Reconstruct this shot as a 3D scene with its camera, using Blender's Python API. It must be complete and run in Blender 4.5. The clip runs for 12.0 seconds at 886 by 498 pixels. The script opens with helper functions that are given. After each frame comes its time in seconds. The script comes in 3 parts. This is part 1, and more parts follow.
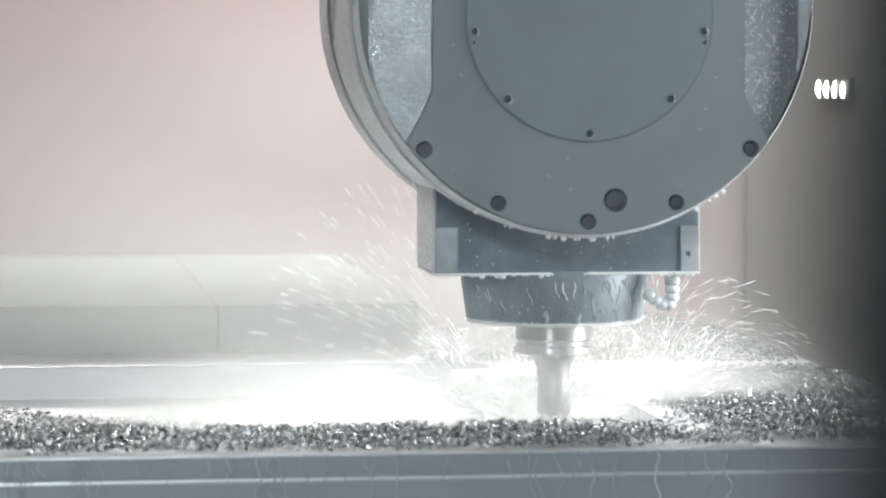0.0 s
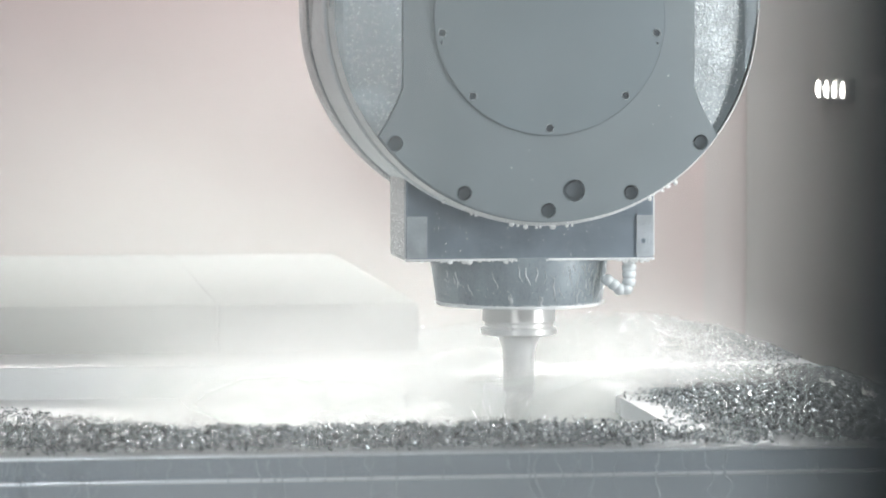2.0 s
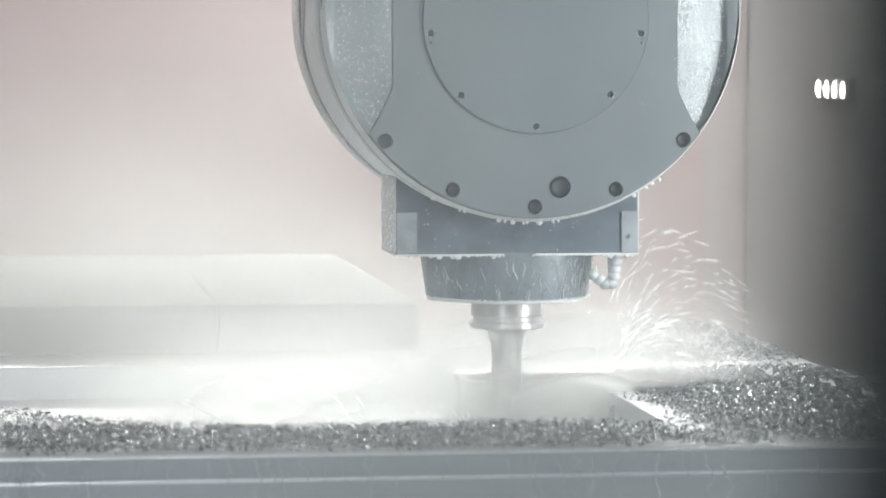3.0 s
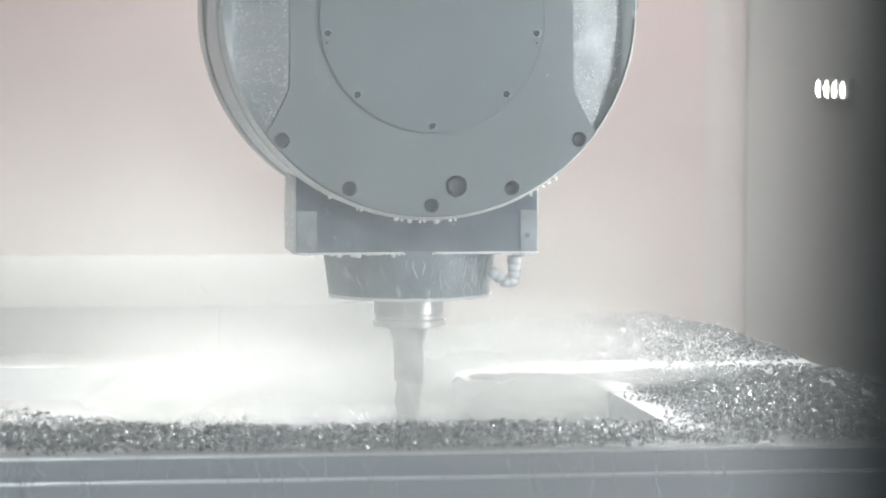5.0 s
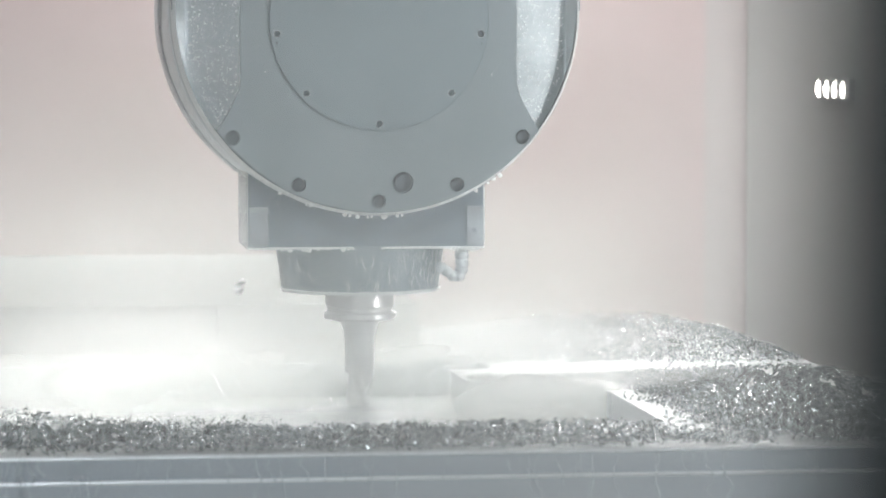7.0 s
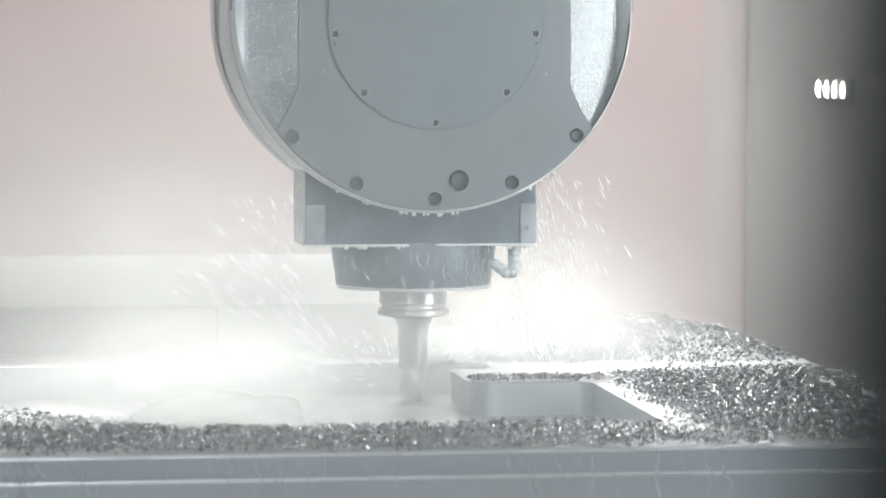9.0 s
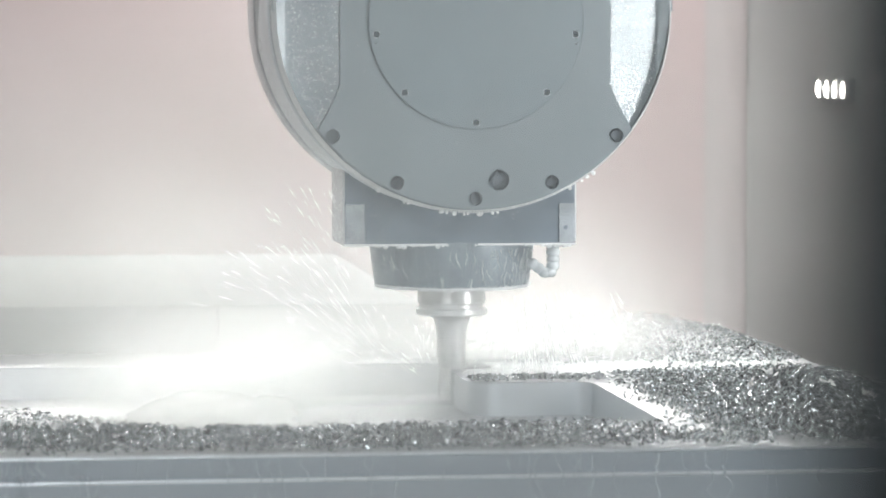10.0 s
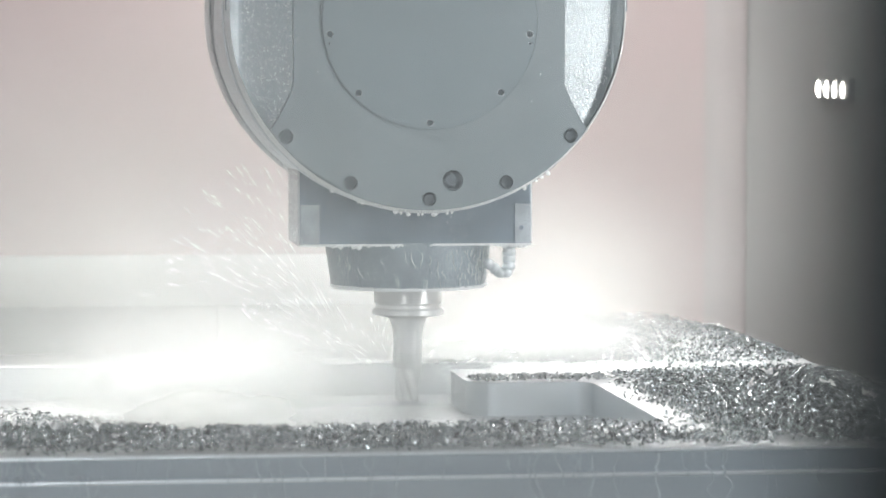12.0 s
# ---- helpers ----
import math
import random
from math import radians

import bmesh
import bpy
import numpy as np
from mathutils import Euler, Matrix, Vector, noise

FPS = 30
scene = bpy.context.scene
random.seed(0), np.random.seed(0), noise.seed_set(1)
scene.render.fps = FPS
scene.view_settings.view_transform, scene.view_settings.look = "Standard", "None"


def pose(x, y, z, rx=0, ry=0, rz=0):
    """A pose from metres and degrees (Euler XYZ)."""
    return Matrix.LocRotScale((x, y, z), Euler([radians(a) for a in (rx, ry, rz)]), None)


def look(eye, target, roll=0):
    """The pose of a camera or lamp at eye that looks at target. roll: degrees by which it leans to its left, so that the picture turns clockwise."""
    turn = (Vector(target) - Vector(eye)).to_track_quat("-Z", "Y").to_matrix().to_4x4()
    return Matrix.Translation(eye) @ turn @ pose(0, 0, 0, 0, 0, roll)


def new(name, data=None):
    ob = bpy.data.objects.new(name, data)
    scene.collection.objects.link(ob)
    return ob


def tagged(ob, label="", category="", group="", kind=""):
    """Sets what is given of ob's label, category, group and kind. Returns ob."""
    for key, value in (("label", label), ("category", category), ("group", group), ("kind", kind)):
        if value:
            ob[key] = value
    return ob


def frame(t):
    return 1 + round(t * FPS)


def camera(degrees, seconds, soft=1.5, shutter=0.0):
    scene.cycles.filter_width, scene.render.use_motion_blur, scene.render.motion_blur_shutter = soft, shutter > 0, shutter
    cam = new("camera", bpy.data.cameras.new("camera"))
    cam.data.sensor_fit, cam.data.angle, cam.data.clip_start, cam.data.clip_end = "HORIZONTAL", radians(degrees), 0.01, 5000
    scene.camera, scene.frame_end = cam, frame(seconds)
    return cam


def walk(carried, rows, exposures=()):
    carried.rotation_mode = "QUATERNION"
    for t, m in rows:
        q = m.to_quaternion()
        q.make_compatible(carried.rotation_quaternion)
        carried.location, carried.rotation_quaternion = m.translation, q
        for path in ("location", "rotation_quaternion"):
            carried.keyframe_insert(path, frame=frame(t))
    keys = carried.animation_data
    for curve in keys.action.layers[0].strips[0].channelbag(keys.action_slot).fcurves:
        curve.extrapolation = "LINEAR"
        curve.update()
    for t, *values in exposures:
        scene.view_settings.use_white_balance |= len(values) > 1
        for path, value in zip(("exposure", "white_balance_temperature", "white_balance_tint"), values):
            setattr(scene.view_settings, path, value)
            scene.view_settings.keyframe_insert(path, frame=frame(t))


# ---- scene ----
import itertools

# camera: a long lens on a tripod, looking in through the open machine door
cam = camera(14.889, 12.0, soft=1.7, shutter=0.5)
EYE = Vector((0.0, 0.0, 1.40))
YAW, PITCH = radians(7.609), radians(3.341)
AIM = EYE + Vector((math.sin(YAW) * math.cos(PITCH), math.cos(YAW) * math.cos(PITCH), -math.sin(PITCH)))
cam.data.dof.use_dof = True
cam.data.dof.focus_distance = 3.12
LENS_MM = cam.data.lens
cam.data.dof.aperture_fstop = LENS_MM / 1000.0 / 0.013
walk(cam, [(0, look(EYE, AIM)), (12, look(EYE, AIM))], exposures=[(0, 0.68), (3, 0.68), (6, 0.80), (12, 0.76)])
scene.cycles.transparent_max_bounces = 48

# ---- light ----
world = bpy.data.worlds.new("hall")
scene.world = world
world.use_nodes = True
world.node_tree.nodes["Background"].inputs[0].default_value = (0.5, 0.55, 0.6, 1)
world.node_tree.nodes["Background"].inputs[1].default_value = 0.05


def area_lamp(name, eye, target, sx, sy, watts, colour=(1, 1, 1), spread=180):
    data = bpy.data.lights.new(name, "AREA")
    data.shape, data.size, data.size_y, data.energy, data.color = "RECTANGLE", sx, sy, watts, colour
    data.spread = radians(spread)
    ob = new(name, data)
    ob.matrix_world = look(eye, target)
    return ob


area_lamp("work_light_back", (0.78, 4.95, 1.76), (0.50, 3.0, 1.12), 0.6, 0.22, 3.2, (1.0, 1.0, 0.985), 80)
area_lamp("work_light_back_left", (-0.02, 4.95, 1.76), (0.32, 3.0, 1.08), 0.6, 0.22, 1.6, (1.0, 1.0, 0.985), 72)
# unseen lamp added only to brighten the reddish back wall
area_lamp("wall_washer", (0.62, 4.45, 2.62), (0.62, 5.15, 1.35), 1.05, 0.2, 6.4, (1.0, 0.985, 0.975), 110)
# two unseen lamps added where the head's sloping facets mirror them
area_lamp("facet_light_east", (1.155, 2.54, 1.30), (0.0, 2.54, 1.30), 0.30, 0.9, 5.5, (1.0, 1.0, 1.0))
area_lamp("facet_light_door", (-0.51, 0.40, 1.25), (0.32, 2.63, 1.35), 0.28, 0.9, 4.0, (1.0, 1.0, 1.0))
area_lamp("hall_light", (-0.6, -1.6, 2.95), (0.1, 1.5, 0.8), 2.0, 0.8, 150, (0.84, 0.94, 1.0))


# ---- materials ----
def material(name):
    m = bpy.data.materials.new(name)
    m.use_nodes = True
    nt = m.node_tree
    return m, nt, nt.nodes["Principled BSDF"]


def surface(name, colour, rough=0.5, metal=0.0, grain=60.0, fine=600.0, vary=0.12, rough_vary=0.12, bump=0.15, stretch=(1, 1, 1), spec=0.5):
    """A painted or metal surface with stains at one scale and grain at another."""
    m, nt, b = material(name)
    co = nt.nodes.new("ShaderNodeTexCoord")
    mp = nt.nodes.new("ShaderNodeMapping")
    mp.inputs["Scale"].default_value = stretch
    nt.links.new(co.outputs["Object"], mp.inputs["Vector"])
    n1 = nt.nodes.new("ShaderNodeTexNoise")
    n1.inputs["Scale"].default_value, n1.inputs["Detail"].default_value = grain, 5
    n2 = nt.nodes.new("ShaderNodeTexNoise")
    n2.inputs["Scale"].default_value, n2.inputs["Detail"].default_value = fine, 2
    for n in (n1, n2):
        nt.links.new(mp.outputs["Vector"], n.inputs["Vector"])
    ramp = nt.nodes.new("ShaderNodeMapRange")
    ramp.inputs["From Min"].default_value, ramp.inputs["From Max"].default_value = 0.3, 0.7
    ramp.inputs["To Min"].default_value, ramp.inputs["To Max"].default_value = 1 - vary, 1 + vary
    nt.links.new(n1.outputs["Fac"], ramp.inputs["Value"])
    mul = nt.nodes.new("ShaderNodeVectorMath")
    mul.operation = "SCALE"
    mul.inputs[0].default_value = colour
    nt.links.new(ramp.outputs["Result"], mul.inputs["Scale"])
    nt.links.new(mul.outputs["Vector"], b.inputs["Base Color"])
    rr = nt.nodes.new("ShaderNodeMapRange")
    rr.inputs["From Min"].default_value, rr.inputs["From Max"].default_value = 0.3, 0.7
    rr.inputs["To Min"].default_value, rr.inputs["To Max"].default_value = max(0.02, rough - rough_vary), min(1, rough + rough_vary)
    nt.links.new(n2.outputs["Fac"], rr.inputs["Value"])
    nt.links.new(rr.outputs["Result"], b.inputs["Roughness"])
    b.inputs["Metallic"].default_value = metal
    b.inputs["Specular IOR Level"].default_value = spec
    if bump:
        bp = nt.nodes.new("ShaderNodeBump")
        bp.inputs["Strength"].default_value, bp.inputs["Distance"].default_value = bump, 0.001
        nt.links.new(n2.outputs["Fac"], bp.inputs["Height"])
        nt.links.new(bp.outputs["Normal"], b.inputs["Normal"])
    return m


def wet_surface(name, colour, rough, metal, cell=420.0, bump=0.8):
    """A face covered with fine coolant droplets."""
    m, nt, b = material(name)
    co = nt.nodes.new("ShaderNodeTexCoord")
    v = nt.nodes.new("ShaderNodeTexVoronoi")
    v.inputs["Scale"].default_value = cell
    n = nt.nodes.new("ShaderNodeTexNoise")
    n.inputs["Scale"].default_value, n.inputs["Detail"].default_value = 35, 4
    nt.links.new(co.outputs["Object"], v.inputs["Vector"])
    nt.links.new(co.outputs["Object"], n.inputs["Vector"])
    mul = nt.nodes.new("ShaderNodeMath")
    mul.operation = "MULTIPLY"
    nt.links.new(v.outputs["Distance"], mul.inputs[0])
    nt.links.new(n.outputs["Fac"], mul.inputs[1])
    bp = nt.nodes.new("ShaderNodeBump")
    bp.inputs["Strength"].default_value, bp.inputs["Distance"].default_value = bump, 0.0012
    bp.invert = True
    nt.links.new(mul.outputs["Value"], bp.inputs["Height"])
    nt.links.new(bp.outputs["Normal"], b.inputs["Normal"])
    b.inputs["Base Color"].default_value = (*colour, 1)
    b.inputs["Roughness"].default_value, b.inputs["Metallic"].default_value = rough, metal
    return m


def mist_material(name, density, scale=1.6, seed=0.0, soft=2.2):
    """Fine coolant mist: mostly clear, thinning out from the middle, uneven like a cloud."""
    m, nt, b = material(name)
    nt.nodes.remove(b)
    out = nt.nodes["Material Output"]
    co = nt.nodes.new("ShaderNodeTexCoord")
    flat = nt.nodes.new("ShaderNodeVectorMath")
    flat.operation = "MULTIPLY"
    flat.inputs[1].default_value = (1, 0, 1)
    nt.links.new(co.outputs["Object"], flat.inputs[0])
    ln = nt.nodes.new("ShaderNodeVectorMath")
    ln.operation = "LENGTH"
    nt.links.new(flat.outputs["Vector"], ln.inputs[0])
    fall = nt.nodes.new("ShaderNodeMapRange")
    fall.interpolation_type = "SMOOTHERSTEP"
    fall.inputs["From Min"].default_value, fall.inputs["From Max"].default_value = 1.0, 0.0
    fall.inputs["To Min"].default_value, fall.inputs["To Max"].default_value = 0.0, 1.0
    nt.links.new(ln.outputs["Value"], fall.inputs["Value"])
    pw = nt.nodes.new("ShaderNodeMath")
    pw.operation = "POWER"
    pw.inputs[1].default_value = soft * 0.5
    nt.links.new(fall.outputs["Result"], pw.inputs[0])
    move = nt.nodes.new("ShaderNodeVectorMath")
    move.operation = "ADD"
    move.inputs[1].default_value = (seed * 3.7, seed * 1.3, seed * 2.1)
    nt.links.new(co.outputs["Object"], move.inputs[0])
    n = nt.nodes.new("ShaderNodeTexNoise")
    n.inputs["Scale"].default_value, n.inputs["Detail"].default_value, n.inputs["Roughness"].default_value = scale, 4.0, 0.5
    nt.links.new(move.outputs["Vector"], n.inputs["Vector"])
    nr = nt.nodes.new("ShaderNodeMapRange")
    nr.inputs["From Min"].default_value, nr.inputs["From Max"].default_value = 0.25, 0.75
    nr.inputs["To Min"].default_value, nr.inputs["To Max"].default_value = 0.15 * density, 1.35 * density
    nt.links.new(n.outputs["Fac"], nr.inputs["Value"])
    mul = nt.nodes.new("ShaderNodeMath")
    mul.operation = "MULTIPLY"
    mul.use_clamp = True
    nt.links.new(pw.outputs["Value"], mul.inputs[0])
    nt.links.new(nr.outputs["Result"], mul.inputs[1])
    clear = nt.nodes.new("ShaderNodeBsdfTransparent")
    fore = nt.nodes.new("ShaderNodeBsdfTranslucent")
    fore.inputs["Color"].default_value = (0.98, 0.98, 0.955, 1)
    back = nt.nodes.new("ShaderNodeBsdfDiffuse")
    back.inputs["Color"].default_value = (0.95, 0.96, 0.96, 1)
    scat = nt.nodes.new("ShaderNodeMixShader")
    scat.inputs["Fac"].default_value = 0.18
    nt.links.new(fore.outputs["BSDF"], scat.inputs[1])
    nt.links.new(back.outputs["BSDF"], scat.inputs[2])
    mix = nt.nodes.new("ShaderNodeMixShader")
    nt.links.new(mul.outputs["Value"], mix.inputs["Fac"])
    nt.links.new(clear.outputs["BSDF"], mix.inputs[1])
    nt.links.new(scat.outputs["Shader"], mix.inputs[2])
    nt.links.new(mix.outputs["Shader"], out.inputs["Surface"])
    return m


def lamp_glow(name, colour, strength):
    m, nt, b = material(name)
    b.inputs["Base Color"].default_value = (0.9, 0.9, 0.9, 1)
    b.inputs["Emission Color"].default_value = (*colour, 1)
    b.inputs["Emission Strength"].default_value = strength
    return m


def chip_material():
    m, nt, b = material("aluminium_chips")
    g = nt.nodes.new("ShaderNodeNewGeometry")
    r = nt.nodes.new("ShaderNodeMapRange")
    r.inputs["To Min"].default_value, r.inputs["To Max"].default_value = 0.15, 0.80
    nt.links.new(g.outputs["Random Per Island"], r.inputs["Value"])
    c = nt.nodes.new("ShaderNodeCombineColor")
    for i, tint in enumerate((0.93, 0.98, 1.0)):
        k = nt.nodes.new("ShaderNodeMath")
        k.operation = "MULTIPLY"
        k.inputs[1].default_value = tint
        nt.links.new(r.outputs["Result"], k.inputs[0])
        nt.links.new(k.outputs["Value"], c.inputs[i])
    nt.links.new(c.outputs["Color"], b.inputs["Base Color"])
    b.inputs["Metallic"].default_value, b.inputs["Roughness"].default_value = 0.85, 0.25
    return m


def spray_material():
    m, nt, b = material("spray_water")
    b.inputs["Base Color"].default_value = (0.95, 0.97, 0.97, 1)
    b.inputs["Roughness"].default_value = 0.1
    t = nt.nodes.new("ShaderNodeBsdfTranslucent")
    t.inputs["Color"].default_value = (0.97, 0.98, 0.98, 1)
    mix = nt.nodes.new("ShaderNodeMixShader")
    mix.inputs["Fac"].default_value = 0.6
    nt.links.new(b.outputs["BSDF"], mix.inputs[1])
    nt.links.new(t.outputs["BSDF"], mix.inputs[2])
    nt.links.new(mix.outputs["Shader"], nt.nodes["Material Output"].inputs["Surface"])
    return m


SPRAY = spray_material()
HEAD_PAINT = surface("head_paint", (0.255, 0.295, 0.313), 0.42, 0.0, 14, 900, 0.07, 0.10, 0.05)
HEAD_COVER = surface("cover_paint", (0.24, 0.285, 0.307), 0.38, 0.0, 18, 900, 0.05, 0.08, 0.04)
HEAD_STEEL = surface("head_steel", (0.50, 0.54, 0.57), 0.30, 0.75, 20, 700, 0.10, 0.10, 0.08)
RIM_STEEL = surface("rim_steel", (0.74, 0.80, 0.83), 0.32, 0.3, 12, 300, 0.08, 0.06, 0.0)
FACET_WET = wet_surface("facet_wet", (0.36, 0.40, 0.42), 0.16, 0.4, 620, 0.42)
TRICKLE = surface("trickle", (0.46, 0.51, 0.54), 0.10, 0.0, 60, 500, 0.2, 0.05, 0.1)
BEAD = surface("bead", (0.80, 0.83, 0.84), 0.07, 0.1, 60, 500, 0.1, 0.03, 0.0)
CORNER_PLATE = surface("corner_plate", (0.42, 0.46, 0.49), 0.3, 0.2, 60, 1500, 0.2, 0.12, 0.4)
# white base colour stands for the glint on wet edges and drops
WET_GLINT = surface("wet_glint", (0.92, 0.94, 0.94), 0.14, 0.0, 60, 500, 0.05, 0.08, 0.3)
RIM_WET = surface("rim_wet", (0.74, 0.78, 0.80), 0.22, 0.1, 60, 500, 0.15, 0.08, 0.1)
GLINT_STEEL = surface("glint_steel", (0.80, 0.83, 0.85), 0.36, 0.7, 30, 300, 0.08, 0.05, 0.0, (0.3, 1, 1))
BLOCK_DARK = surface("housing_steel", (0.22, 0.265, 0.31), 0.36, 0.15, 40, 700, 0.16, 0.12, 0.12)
# droplet-covered housing side; the lamp light on it is in the pale colour
BLOCK_SIDE_LIT = wet_surface("housing_wet_lit", (0.80, 0.82, 0.83), 0.25, 0.15, 700, 0.9)
NOSE = surface("nose_steel", (0.31, 0.36, 0.39), 0.36, 0.15, 50, 500, 0.14, 0.12, 0.03, (1, 1, 0.35))
TOOL_STEEL = surface("tool_steel", (0.84, 0.84, 0.83), 0.32, 0.45, 60, 900, 0.05, 0.06, 0.04)
DARK_HOLE = surface("hole_dark", (0.085, 0.10, 0.115), 0.5, 0.2, 80, 600, 0.1, 0.1, 0.05)
BOLT_DARK = surface("bolt_dark", (0.15, 0.175, 0.195), 0.45, 0.2, 80, 600, 0.15, 0.1, 0.05)
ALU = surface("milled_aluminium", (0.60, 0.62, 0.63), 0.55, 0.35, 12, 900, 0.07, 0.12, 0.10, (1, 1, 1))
# same aluminium as the top; the front's dimmer, bluer light is in its colour
ALU_FRONT = surface("shaded_aluminium", (0.36, 0.40, 0.435), 0.50, 0.35, 9, 400, 0.10, 0.12, 0.10, (0.25, 1, 3))
ALU_POCKET = surface("pocket_aluminium", (0.72, 0.75, 0.77), 0.34, 0.45, 8, 300, 0.03, 0.015, 0.0)
CHIPS = chip_material()
PINK_PANEL = surface("pale_red_panel", (0.58, 0.455, 0.445), 0.55, 0.0, 1.6, 60, 0.05, 0.08, 0.03)
GREY_PANEL = surface("grey_panel", (0.50, 0.52, 0.515), 0.5, 0.0, 2.0, 60, 0.07, 0.08, 0.03)
EAST_PANEL = surface("east_panel", (0.53, 0.575, 0.565), 0.42, 0.0, 2.0, 60, 0.07, 0.08, 0.03)
DARK_PANEL = surface("dark_panel", (0.014, 0.016, 0.017), 0.6, 0.0, 3.0, 80, 0.1, 0.1, 0.05, (1, 1, 1), 0.2)
CONCRETE = surface("concrete", (0.30, 0.30, 0.29), 0.7, 0.0, 2.5, 40, 0.15, 0.1, 0.2)
HALL_WALL = surface("hall_wall", (0.48, 0.50, 0.51), 0.7, 0.0, 1.2, 30, 0.06, 0.1, 0.05)
COVER_STEEL = surface("fixture_steel", (0.30, 0.313, 0.31), 0.8, 0.0, 6, 300, 0.08, 0.1, 0.05, (0.3, 1, 1), 0.05)
LED = lamp_glow("led", (1.0, 0.98, 0.90), 12.0)
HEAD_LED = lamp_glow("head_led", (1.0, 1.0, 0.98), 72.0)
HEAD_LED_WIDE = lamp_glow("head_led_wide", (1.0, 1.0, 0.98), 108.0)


# ---- mesh helpers ----
def part(name, bm, mat, parent=None, label="", smooth=False):
    """Links a bmesh as one mesh object under a thing or a part."""
    me = bpy.data.meshes.new(name)
    bmesh.ops.recalc_face_normals(bm, faces=bm.faces[:])
    if smooth:
        for f in bm.faces:
            f.smooth = True
    bm.to_mesh(me)
    bm.free()
    if smooth:
        me.set_sharp_from_angle(angle=radians(35))
    me.materials.append(mat)
    ob = new(name, me)
    ob.parent = parent
    if label:
        ob["label"] = label
    return ob


def empty(name, m):
    ob = new(name)
    ob.matrix_world = m
    ob.empty_display_size = 0.05
    return ob


def box(x0, x1, y0, y1, z0, z1, bevel=0.0, segments=2, bm=None):
    bm2 = bmesh.new()
    bmesh.ops.create_cube(bm2, size=1, matrix=Matrix.Translation(((x0 + x1) / 2, (y0 + y1) / 2, (z0 + z1) / 2)) @ Matrix.Diagonal((x1 - x0, y1 - y0, z1 - z0, 1)))
    if bevel:
        bmesh.ops.bevel(bm2, geom=bm2.edges[:], offset=bevel, segments=segments, affect="EDGES", profile=0.6)
    if bm is None:
        return bm2
    tmp = bpy.data.meshes.new("tmp")
    bm2.to_mesh(tmp)
    bm2.free()
    bm.from_mesh(tmp)
    bpy.data.meshes.remove(tmp)
    return bm


def lathe(profile, steps=64, centre=(0, 0, 0), bm=None):
    """Turns (radius, z) pairs about the upright axis."""
    bm = bm or bmesh.new()
    rings = []
    for r, z in profile:
        if r < 1e-6:
            rings.append([bm.verts.new((centre[0], centre[1], centre[2] + z))])
        else:
            rings.append([bm.verts.new((centre[0] + r * math.cos(2 * math.pi * i / steps), centre[1] + r * math.sin(2 * math.pi * i / steps), centre[2] + z)) for i in range(steps)])
    for a, b in zip(rings, rings[1:]):
        for i in range(steps):
            j = (i + 1) % steps
            if len(a) == 1 and len(b) == 1:
                continue
            if len(a) == 1:
                bm.faces.new((a[0], b[i], b[j]))
            elif len(b) == 1:
                bm.faces.new((a[i], a[j], b[0]))
            else:
                bm.faces.new((a[i], a[j], b[j], b[i]))
    return bm


def plate_xz(outline, holes, y0, y1):
    """A plate in the x-z plane with round holes (x, z, radius) right through it."""
    bm = bmesh.new()
    loops = [outline] + [[(hx + r * math.cos(a * math.tau / 28), hz + r * math.sin(a * math.tau / 28)) for a in range(28)] for hx, hz, r in holes]
    edges = []
    for lp in loops:
        vs = [bm.verts.new((x, y0, z)) for x, z in lp]
        edges += [bm.edges.new((vs[i], vs[(i + 1) % len(vs)])) for i in range(len(vs))]
    bmesh.ops.triangle_fill(bm, use_beauty=True, use_dissolve=False, edges=edges)
    got = bmesh.ops.extrude_face_region(bm, geom=bm.faces[:])
    bmesh.ops.translate(bm, vec=(0, y1 - y0, 0), verts=[g for g in got["geom"] if isinstance(g, bmesh.types.BMVert)])
    return bm


def ring_y(x, z, y, r, tube, steps=96, sides=6):
    """A thin ring whose axis runs along y."""
    bm = bmesh.new()
    rows = []
    for i in range(steps):
        a = math.tau * i / steps
        rows.append([bm.verts.new((x + (r + tube * math.cos(b * math.tau / sides)) * math.cos(a), y + tube * math.sin(b * math.tau / sides), z + (r + tube * math.cos(b * math.tau / sides)) * math.sin(a))) for b in range(sides)])
    for i in range(steps):
        for b in range(sides):
            bm.faces.new((rows[i][b], rows[(i + 1) % steps][b], rows[(i + 1) % steps][(b + 1) % sides], rows[i][(b + 1) % sides]))
    return bm


def blob(centre, sx, sy, sz, bm, seg=10):
    m = Matrix.Translation(centre) @ Matrix.Diagonal((sx, sy, sz, 1))
    bmesh.ops.create_uvsphere(bm, u_segments=seg, v_segments=max(6, seg // 2 + 2), radius=1, matrix=m)
    return bm


# ---- the machine's cabin and the hall round it ----
XR, YB, XL = 1.164, 5.20, -1.60


def slab(name, x0, x1, y0, y1, z0, z1, mat, label, bevel=0.0):
    return tagged(part(name, box(x0, x1, y0, y1, z0, z1, bevel), mat), label, name.split("_")[0], kind="structure")


